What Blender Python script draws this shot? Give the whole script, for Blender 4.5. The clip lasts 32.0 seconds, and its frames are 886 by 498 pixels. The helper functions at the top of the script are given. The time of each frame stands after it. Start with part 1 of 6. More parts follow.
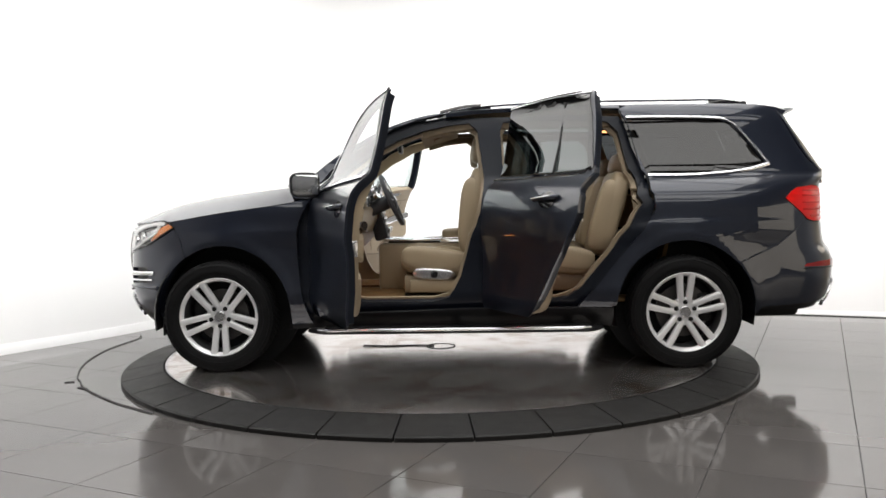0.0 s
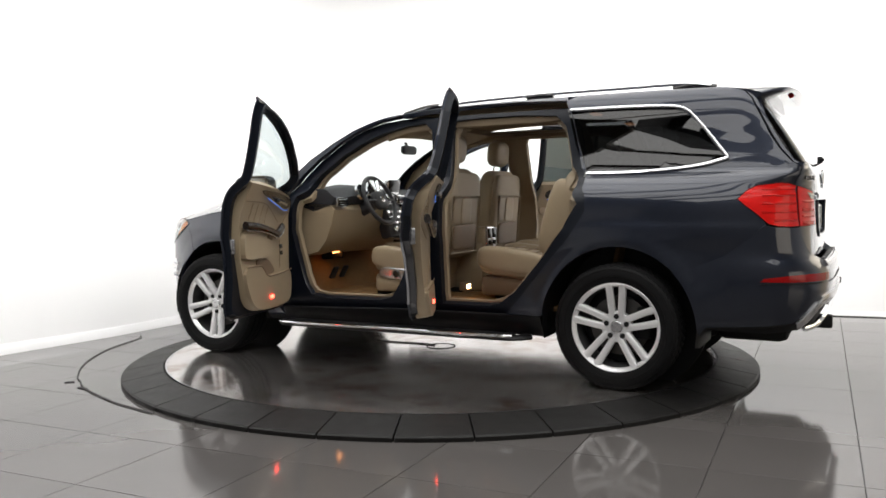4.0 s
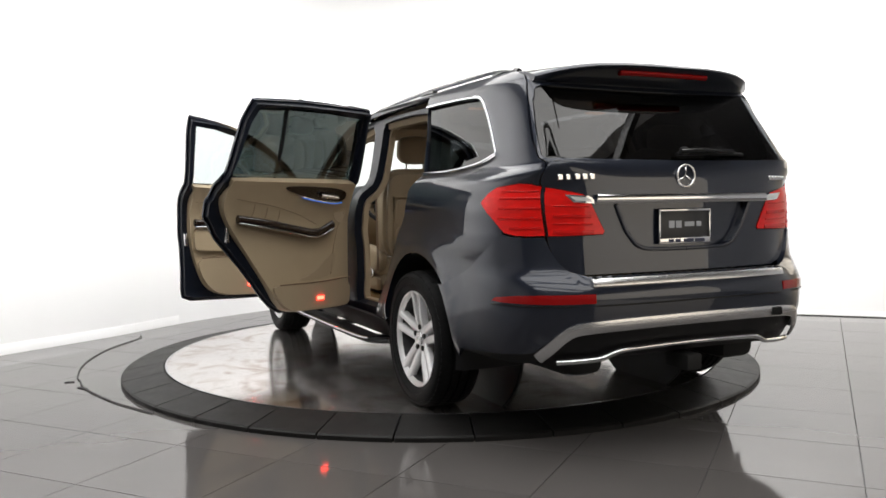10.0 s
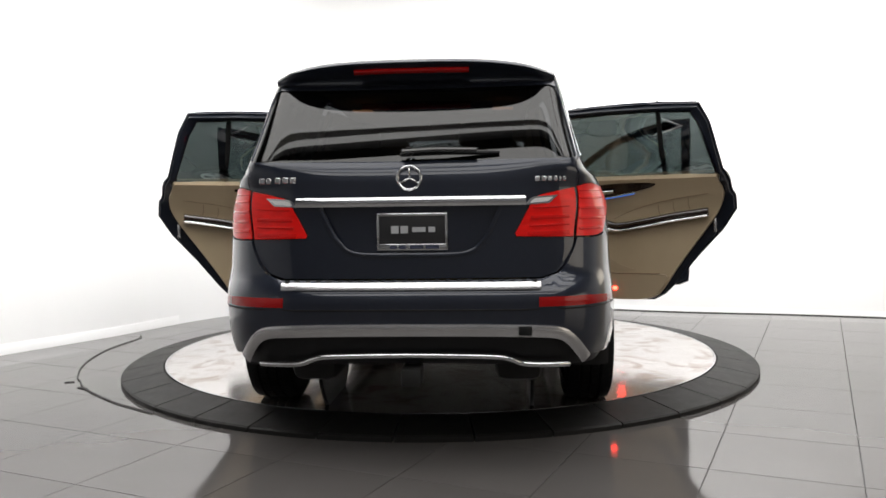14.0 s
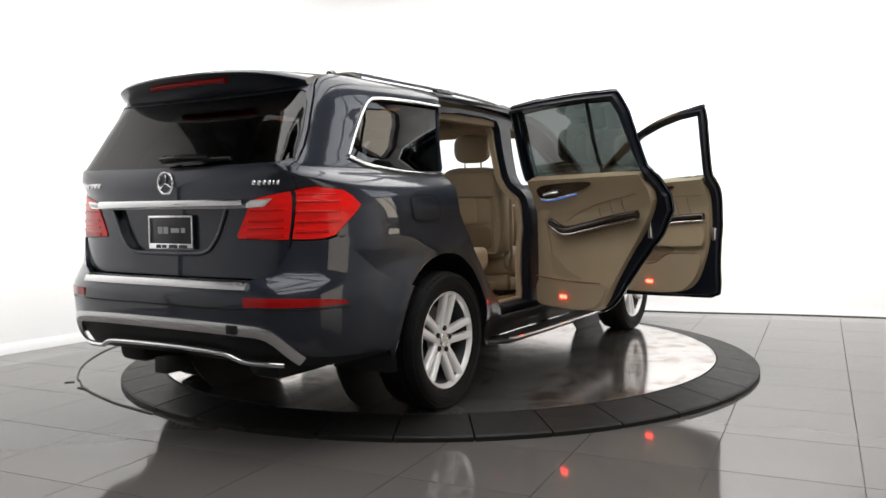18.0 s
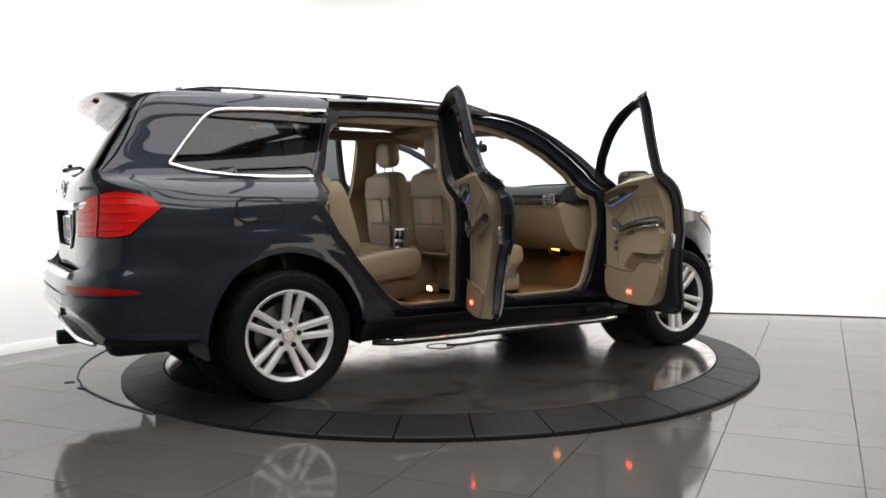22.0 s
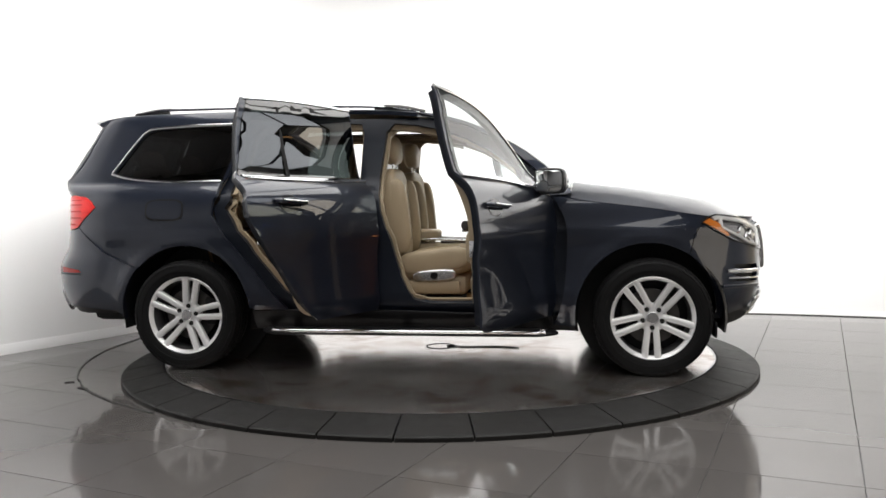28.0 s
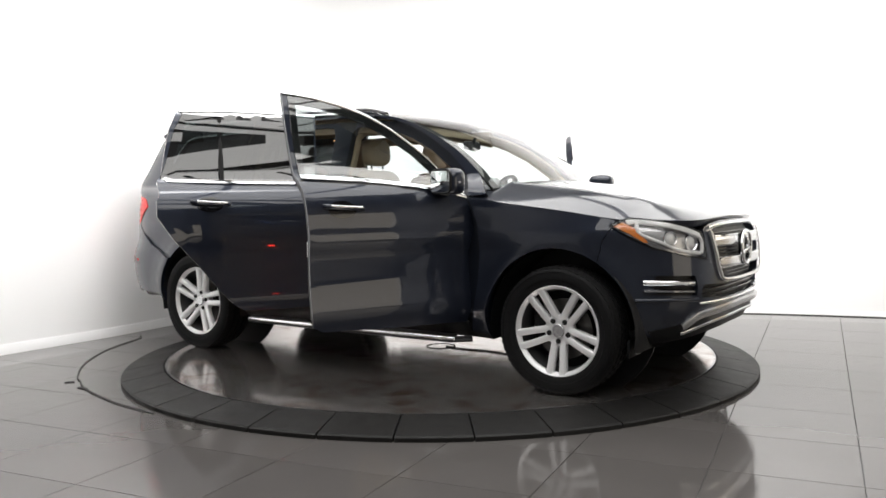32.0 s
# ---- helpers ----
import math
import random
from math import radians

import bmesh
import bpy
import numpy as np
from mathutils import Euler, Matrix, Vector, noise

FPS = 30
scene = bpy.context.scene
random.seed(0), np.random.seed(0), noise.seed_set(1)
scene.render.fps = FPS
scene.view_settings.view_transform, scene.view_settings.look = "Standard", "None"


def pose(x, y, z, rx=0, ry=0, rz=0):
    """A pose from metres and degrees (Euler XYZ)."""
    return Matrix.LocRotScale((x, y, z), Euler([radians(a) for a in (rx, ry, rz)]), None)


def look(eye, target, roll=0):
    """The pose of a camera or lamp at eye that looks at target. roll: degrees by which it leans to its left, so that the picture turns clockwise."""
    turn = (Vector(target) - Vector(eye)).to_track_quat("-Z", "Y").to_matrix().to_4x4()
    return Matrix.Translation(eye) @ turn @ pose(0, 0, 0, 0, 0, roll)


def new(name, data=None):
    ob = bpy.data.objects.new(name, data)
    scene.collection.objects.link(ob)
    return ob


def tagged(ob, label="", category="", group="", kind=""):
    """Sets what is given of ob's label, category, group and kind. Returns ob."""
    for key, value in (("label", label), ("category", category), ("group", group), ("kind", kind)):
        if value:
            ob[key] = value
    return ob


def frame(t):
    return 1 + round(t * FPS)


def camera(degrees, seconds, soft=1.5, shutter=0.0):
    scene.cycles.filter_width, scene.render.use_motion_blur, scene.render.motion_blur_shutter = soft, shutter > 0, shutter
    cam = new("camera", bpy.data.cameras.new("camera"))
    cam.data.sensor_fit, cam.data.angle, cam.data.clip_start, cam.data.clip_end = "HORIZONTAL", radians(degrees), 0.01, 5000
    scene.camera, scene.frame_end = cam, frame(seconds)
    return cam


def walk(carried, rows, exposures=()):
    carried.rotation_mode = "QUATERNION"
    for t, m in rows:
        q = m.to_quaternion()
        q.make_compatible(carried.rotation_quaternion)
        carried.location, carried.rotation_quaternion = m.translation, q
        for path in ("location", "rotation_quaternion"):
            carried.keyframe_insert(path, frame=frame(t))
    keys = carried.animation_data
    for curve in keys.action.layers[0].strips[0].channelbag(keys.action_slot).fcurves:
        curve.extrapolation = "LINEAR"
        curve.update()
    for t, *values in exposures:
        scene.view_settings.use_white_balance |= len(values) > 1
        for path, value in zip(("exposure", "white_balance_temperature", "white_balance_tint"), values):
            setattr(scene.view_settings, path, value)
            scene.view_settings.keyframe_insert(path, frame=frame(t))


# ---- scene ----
from mathutils.geometry import delaunay_2d_cdt

# ---- camera: it stands still on a tripod ----
EYE = Vector((0.0, -6.270, 1.185))
AIM = EYE + Vector((0.0044, 0.9983, -0.0584))
cam = camera(56.65, 32.0, soft=1.6)
walk(cam, [(0.0, look(EYE, AIM, -0.79)), (32.0, look(EYE, AIM, -0.79))])

# ---- light: a white studio under a large overhead softbox ----
world = bpy.data.worlds.new("world")
world.use_nodes = True
world.node_tree.nodes["Background"].inputs[0].default_value = (0.6, 0.65, 0.7, 1)
world.node_tree.nodes["Background"].inputs[1].default_value = 0.02
scene.world = world
scene.view_settings.exposure = 0.0


def area_lamp(name, m, sx, sy, watts, colour=(1.0, 0.985, 0.96), spread=180):
    data = bpy.data.lights.new(name, "AREA")
    data.shape, data.size, data.size_y, data.energy, data.color = "RECTANGLE", sx, sy, watts, colour
    data.spread = radians(spread)
    ob = new(name, data)
    ob.matrix_world = m
    return ob


SOFTBOX_Z = 4.3
area_lamp("overhead_softbox_light", pose(0.2, -0.9, SOFTBOX_Z - 0.02), 6.2, 5.2, 275)
# three unseen wall washers, added only to bring the walls up to even white
area_lamp("rear_wall_wash", look((0.4, 0.0, 4.0), (0.8, 3.2, 1.6)), 5.8, 0.7, 84, spread=86)
area_lamp("left_wall_wash", look((-1.0, -1.8, 4.0), (-3.6, 0.3, 1.6)), 4.4, 0.7, 68, spread=86)
area_lamp("right_wall_wash", look((2.0, -1.6, 4.0), (4.5, 1.3, 1.6)), 4.4, 0.7, 82, spread=86)
area_lamp("daylit_gate_light", look((6.6, -5.4, 1.35), (0.0, -3.6, 1.35)), 6.6, 2.5, 62, (1.0, 0.90, 0.76))
area_lamp("side_window_light", look((5.66, 0.20, 2.75), (0.0, -1.0, 2.75)), 1.55, 2.1, 24, (1.0, 0.90, 0.76))
area_lamp("high_window_light", look((5.66, 0.20, 4.40), (0.0, -1.0, 4.40)), 1.75, 1.0, 10, (0.90, 0.94, 1.0))
for y in (-4.4, -6.1, -7.9):
    area_lamp("ceiling_panel_light", pose(0.6, y, 4.40), 7.4, 1.55, 82)


# ---- materials ----
def material(name, colour, rough=0.5, metal=0.0, coat=0.0, coat_rough=0.03, emit=0.0, spec=0.5, bump=0.0, bump_scale=60.0, vary=0.0, vary_scale=3.0, rough_vary=0.0, noise_stretch=(1, 1, 1)):
    m = bpy.data.materials.new(name)
    m.use_nodes = True
    nt = m.node_tree
    b = nt.nodes["Principled BSDF"]
    b.inputs["Base Color"].default_value = (*colour, 1)
    b.inputs["Roughness"].default_value = rough
    b.inputs["Metallic"].default_value = metal
    b.inputs["Specular IOR Level"].default_value = spec
    b.inputs["Coat Weight"].default_value = coat
    b.inputs["Coat Roughness"].default_value = coat_rough
    if emit:
        b.inputs["Emission Color"].default_value = (*colour, 1)
        b.inputs["Emission Strength"].default_value = emit
    if bump or vary or rough_vary:
        tc = nt.nodes.new("ShaderNodeTexCoord")
        mp = nt.nodes.new("ShaderNodeMapping")
        mp.inputs["Scale"].default_value = noise_stretch
        nt.links.new(tc.outputs["Object"], mp.inputs["Vector"])
    if vary:
        n = nt.nodes.new("ShaderNodeTexNoise")
        n.inputs["Scale"].default_value, n.inputs["Detail"].default_value = vary_scale, 6
        nt.links.new(mp.outputs[0], n.inputs["Vector"])
        mix = nt.nodes.new("ShaderNodeMix")
        mix.data_type = "RGBA"
        mix.inputs["A"].default_value = (*[c * (1 - vary) for c in colour], 1)
        mix.inputs["B"].default_value = (*[min(1, c * (1 + vary)) for c in colour], 1)
        nt.links.new(n.outputs["Fac"], mix.inputs["Factor"])
        nt.links.new(mix.outputs["Result"], b.inputs["Base Color"])
    if rough_vary:
        n2 = nt.nodes.new("ShaderNodeTexNoise")
        n2.inputs["Scale"].default_value, n2.inputs["Detail"].default_value = vary_scale * 1.7, 5
        nt.links.new(mp.outputs[0], n2.inputs["Vector"])
        r = nt.nodes.new("ShaderNodeMapRange")
        r.inputs["To Min"].default_value, r.inputs["To Max"].default_value = max(0.0, rough - rough_vary), rough + rough_vary
        nt.links.new(n2.outputs["Fac"], r.inputs["Value"])
        nt.links.new(r.outputs["Result"], b.inputs["Roughness"])
    if bump:
        n3 = nt.nodes.new("ShaderNodeTexNoise")
        n3.inputs["Scale"].default_value, n3.inputs["Detail"].default_value = bump_scale, 4
        nt.links.new(mp.outputs[0], n3.inputs["Vector"])
        bp = nt.nodes.new("ShaderNodeBump")
        bp.inputs["Strength"].default_value, bp.inputs["Distance"].default_value = bump, 0.003
        nt.links.new(n3.outputs["Fac"], bp.inputs["Height"])
        nt.links.new(bp.outputs["Normal"], b.inputs["Normal"])
    return m


def pane_material(name, tint, gloss=0.0, face=0.06):
    """Thin automotive glass: tinted see-through with a Fresnel gloss."""
    m = bpy.data.materials.new(name)
    m.use_nodes = True
    nt = m.node_tree
    nt.nodes.remove(nt.nodes["Principled BSDF"])
    out = nt.nodes["Material Output"]
    tr, gl, mx, lw, pw, ma = (nt.nodes.new(k) for k in ("ShaderNodeBsdfTransparent", "ShaderNodeBsdfGlossy", "ShaderNodeMixShader", "ShaderNodeLayerWeight", "ShaderNodeMath", "ShaderNodeMath"))
    tr.inputs["Color"].default_value = (*tint, 1)
    gl.inputs["Color"].default_value = (1, 1, 1, 1)
    gl.inputs["Roughness"].default_value = gloss
    lw.inputs["Blend"].default_value = 0.5
    pw.operation, ma.operation = "POWER", "MULTIPLY_ADD"
    pw.inputs[1].default_value, ma.inputs[1].default_value, ma.inputs[2].default_value = 5.0, 1.0 - face, face
    nt.links.new(lw.outputs["Facing"], pw.inputs[0])
    nt.links.new(pw.outputs[0], ma.inputs[0])
    nt.links.new(ma.outputs[0], mx.inputs[0])
    nt.links.new(tr.outputs[0], mx.inputs[1])
    nt.links.new(gl.outputs[0], mx.inputs[2])
    nt.links.new(mx.outputs[0], out.inputs["Surface"])
    return m


PAINT = material("metallic_grey_blue_paint", (0.0180, 0.0226, 0.0365), 0.32, 0.52, coat=1.0, coat_rough=0.010, spec=0.2, bump=0.02, bump_scale=900)
PAINT.node_tree.nodes["Principled BSDF"].inputs["Coat IOR"].default_value = 1.58
# PAINT's grey-blue at about a third of its strength, duller, for door insides
PAINT_INNER = material("dark_inner_grey_blue_paint", (0.0050, 0.0076, 0.0145), 0.5, 0.15, coat=0.3, coat_rough=0.22, spec=0.2)
BLACK = material("black_plastic", (0.007, 0.007, 0.008), 0.45, spec=0.3, bump=0.1, bump_scale=400)
SEAL = material("black_rubber_seal", (0.005, 0.005, 0.0055), 0.6, spec=0.25)
GLOSS_BLACK = material("gloss_black_trim", (0.006, 0.006, 0.007), 0.08, coat=0.6)
CHROME = material("polished_chrome", (0.82, 0.83, 0.85), 0.07, 1.0)
ALU = material("brushed_aluminium", (0.70, 0.70, 0.71), 0.27, 1.0)
SILVER = material("satin_silver_trim", (0.68, 0.68, 0.69), 0.22, 0.9, vary=0.03, vary_scale=20)
RIM = material("silver_painted_alloy", (0.80, 0.80, 0.81), 0.34, 0.35, coat=0.5, vary=0.04, vary_scale=8)
RUBBER = material("tyre_rubber", (0.0045, 0.0045, 0.005), 0.70, spec=0.2, bump=0.25, bump_scale=160, vary=0.25, vary_scale=14)
BARREL = material("dark_grey_barrel_paint", (0.06, 0.06, 0.062), 0.5, 0.3, vary=0.2, vary_scale=9)
DISC_METAL = material("brake_disc_metal", (0.12, 0.115, 0.11), 0.4, 1.0, vary=0.2, vary_scale=20)
DARK_METAL = material("dark_chassis_metal", (0.008, 0.008, 0.008), 0.7, 0.2, vary=0.3, vary_scale=10)
GLASS = pane_material("clear_glass", (0.74, 0.82, 0.82), face=0.16)
WINDSCREEN = pane_material("windscreen_glass", (0.80, 0.86, 0.85))
PRIVACY = pane_material("privacy_glass", (0.035, 0.038, 0.04))
DOOR_PRIVACY = pane_material("door_privacy_glass", (0.042, 0.054, 0.053), face=0.12)
LENS = pane_material("lamp_lens", (0.9, 0.9, 0.9))
RED_LENS = material("red_lamp_lens", (0.80, 0.006, 0.004), 0.3, spec=0.2, coat=0.45, coat_rough=0.02, vary=0.3, vary_scale=14, noise_stretch=(1, 1, 3))
RED_BAND = material("shaded_red_lamp_lens", (0.58, 0.005, 0.004), 0.25, spec=0.2, coat=0.5)
RED_DARK = material("dark_red_lamp_lens", (0.30, 0.004, 0.004), 0.2, spec=0.2, coat=0.5)
AMBER = material("amber_lamp_lens", (0.75, 0.22, 0.03), 0.15, coat=1.0)
LEATHER = material("tan_leather", (0.365, 0.288, 0.188), 0.45, bump=0.25, bump_scale=300, vary=0.08, vary_scale=6)
LEATHER_DARK = material("brown_tan_leather", (0.19, 0.13, 0.08), 0.5, bump=0.25, bump_scale=300, vary=0.1, vary_scale=6)
TAN_TRIM = material("tan_soft_plastic", (0.325, 0.255, 0.168), 0.5, bump=0.12, bump_scale=500, vary=0.05, vary_scale=5)
CARPET = material("tan_carpet", (0.20, 0.12, 0.055), 0.95, bump=0.6, bump_scale=700, vary=0.15, vary_scale=30, spec=0.1)
HEADLINER = material("beige_headliner", (0.24, 0.19, 0.13), 0.9, bump=0.2, bump_scale=800, spec=0.1)
WOOD = material("dark_gloss_wood", (0.016, 0.009, 0.006), 0.25, coat=0.5, vary=0.6, vary_scale=9, noise_stretch=(1, 6, 6))
DASH_TOP = material("dark_grey_dashboard", (0.03, 0.03, 0.034), 0.55, bump=0.3, bump_scale=400)
SCREEN = material("dark_display", (0.006, 0.007, 0.009), 0.12)
RED_GLOW = material("red_courtesy_lamp", (1.0, 0.035, 0.02), 0.3, emit=20.0)
WARM_GLOW = material("warm_courtesy_lamp", (1.0, 0.56, 0.26), 0.3, emit=22.0)
BLUE_GLOW = material("blue_ambient_strip", (0.06, 0.22, 0.8), 0.3, emit=0.6)
ROOF_GLOW = material("dim_roof_lamp", (1.0, 0.42, 0.16), 0.3, emit=2.5)
ORANGE_GLOW = material("orange_footwell_lamp", (1.0, 0.36, 0.10), 0.3, emit=6.0)


# ---- mesh helpers ----
def mesh_from(name, verts, faces, normals=None, smooth=True):
    me = bpy.data.meshes.new(name)
    me.from_pydata([tuple(v) for v in verts], [], [tuple(f) for f in faces])
    me.update()
    if smooth:
        me.shade_smooth()
    if normals is not None:
        me.normals_split_custom_set_from_vertices([tuple(n) for n in normals])
    return me


def part(name, data, mat, parent=None, label="", at=None):
    """One mesh object, from a bmesh or a mesh, under a thing or a part."""
    if isinstance(data, bmesh.types.BMesh):
        me = bpy.data.meshes.new(name)
        data.to_mesh(me)
        data.free()
    else:
        me = data
    if mat is not None and not me.materials:
        me.materials.append(mat)
    ob = new(name, me)
    if parent is not None:
        while parent.parent is not None and parent.parent.parent is not None:
            parent = parent.parent
        ob.parent = parent
    if at is not None:
        ob.matrix_basis = at
    if label:
        ob["label"] = label
    return ob


def shade(bm, flat=False):
    for f in bm.faces:
        f.smooth = not flat
    return bm


def box(sx, sy, sz, m=None, bevel=0.01, segs=2):
    bm = bmesh.new()
    bmesh.ops.create_cube(bm, size=1.0)
    bmesh.ops.scale(bm, vec=(sx, sy, sz), verts=bm.verts)
    if bevel:
        bmesh.ops.bevel(bm, geom=bm.edges[:], offset=min(bevel, 0.49 * min(sx, sy, sz)), segments=segs, profile=0.5, affect="EDGES")
        shade(bm)
        for e in bm.edges:
            if len(e.link_faces) == 2 and e.calc_face_angle() > 0.7:
                e.smooth = False
    if m is not None:
        bmesh.ops.transform(bm, matrix=m, verts=bm.verts)
    return bm


def disc(r, depth, m=None, segs=32, bevel=0.0, r2=None):
    bm = bmesh.new()
    bmesh.ops.create_cone(bm, cap_ends=True, radius1=r, radius2=r if r2 is None else r2, depth=depth, segments=segs)
    if bevel:
        rim = [e for e in bm.edges if len(e.link_faces) == 2 and any(len(f.verts) > 4 for f in e.link_faces)]
        bmesh.ops.bevel(bm, geom=rim, offset=bevel, segments=2, profile=0.5, affect="EDGES")
    for f in bm.faces:
        f.smooth = len(f.verts) <= 4
    if m is not None:
        bmesh.ops.transform(bm, matrix=m, verts=bm.verts)
    return bm


def loft(rings, closed=True, cap=True, m=None, sharp=0.85):
    """A skin through rings of equally many points."""
    bm = bmesh.new()
    rows = [[bm.verts.new(p) for p in ring] for ring in rings]
    n = len(rows[0])
    for a, b in zip(rows, rows[1:]):
        for i in range(n if closed else n - 1):
            j = (i + 1) % n
            bm.faces.new((a[i], a[j], b[j], b[i]))
    if cap and closed:
        bm.faces.new(rows[0][::-1])
        bm.faces.new(rows[-1])
    bmesh.ops.recalc_face_normals(bm, faces=bm.faces)
    for f in bm.faces:
        f.smooth = len(f.verts) <= 4
    for e in bm.edges:
        if len(e.link_faces) == 2 and e.calc_face_angle(0.0) > sharp:
            e.smooth = False
    if m is not None:
        bmesh.ops.transform(bm, matrix=m, verts=bm.verts)
    return bm


def spun(profile, m=None, segs=48, axis="Y"):
    """A profile of (radius, height) turned round an axis."""
    rings = []
    for r, h in profile:
        ring = []
        for i in range(segs):
            a = 2 * math.pi * i / segs
            c, s = r * math.cos(a), r * math.sin(a)
            ring.append((c, h, s) if axis == "Y" else (c, s, h))
        rings.append(ring)
    return loft(rings, cap=False, m=m)


def tube(points, r, segs=8, flat=1.0, up=(0, 0, 1)):
    """A round or flattened bar along points; flat squashes it along up."""
    pts = [Vector(p) for p in points]
    rings = []
    for i, p in enumerate(pts):
        d = (pts[min(i + 1, len(pts) - 1)] - pts[max(i - 1, 0)]).normalized()
        a = d.cross(Vector(up))
        a = a.normalized() if a.length > 1e-4 else Vector((1, 0, 0))
        b = a.cross(d).normalized()
        rings.append([p + a * (r * math.cos(t)) + b * (r * flat * math.sin(t)) for t in (2 * math.pi * k / segs for k in range(segs))])
    return loft(rings)


def smooth_path(points, n=6):
    """Catmull-Rom through points, n steps a span."""
    p = [Vector(q) for q in points]
    p = [2 * p[0] - p[1]] + p + [2 * p[-1] - p[-2]]
    out = []
    for i in range(1, len(p) - 2):
        for k in range(n):
            t = k / n
            out.append(0.5 * ((2 * p[i]) + (p[i + 1] - p[i - 1]) * t + (2 * p[i - 1] - 5 * p[i] + 4 * p[i + 1] - p[i + 2]) * t * t + (3 * p[i] - p[i - 1] - 3 * p[i + 1] + p[i + 2]) * t ** 3))
    out.append(p[-2])
    return out


def cushion(sx, sy, sz, m=None, power=4.0, cuts=10, puff=0.0):
    """A soft upholstered block: a rounded superellipsoid-like box."""
    bm = bmesh.new()
    bmesh.ops.create_cube(bm, size=2.0)
    bmesh.ops.subdivide_edges(bm, edges=bm.edges[:], cuts=cuts, use_grid_fill=True)
    for v in bm.verts:
        x, y, z = v.co
        k = (abs(x) ** power + abs(y) ** power + abs(z) ** power) ** (-1.0 / power)
        v.co = Vector((x * k * sx / 2, y * k * sy / 2, z * k * sz / 2 * (1 + puff * (1 - (x * k) ** 2) * (1 - (y * k) ** 2))))
    shade(bm)
    if m is not None:
        bmesh.ops.transform(bm, matrix=m, verts=bm.verts)
    return bm


def curve_table(knots, n=600):
    """A monotone cubic through (z, value) knots, as a dense table."""
    z = np.array([k[0] for k in knots], float)
    v = np.array([k[1] for k in knots], float)
    h, d = np.diff(z), np.diff(v) / np.diff(z)
    s = np.zeros(len(z))
    s[0], s[-1] = d[0], d[-1]
    for i in range(1, len(z) - 1):
        if d[i - 1] * d[i] > 0:
            w1, w2 = 2 * h[i] + h[i - 1], h[i] + 2 * h[i - 1]
            s[i] = (w1 + w2) / (w1 / d[i - 1] + w2 / d[i])
    zz = np.linspace(z[0], z[-1], n)
    i = np.clip(np.searchsorted(z, zz, side="right") - 1, 0, len(h) - 1)
    t = (zz - z[i]) / h[i]
    vv = (2 * t ** 3 - 3 * t ** 2 + 1) * v[i] + (t ** 3 - 2 * t ** 2 + t) * h[i] * s[i] + (3 * t ** 2 - 2 * t ** 3) * v[i + 1] + (t ** 3 - t ** 2) * h[i] * s[i + 1]
    return zz, vv


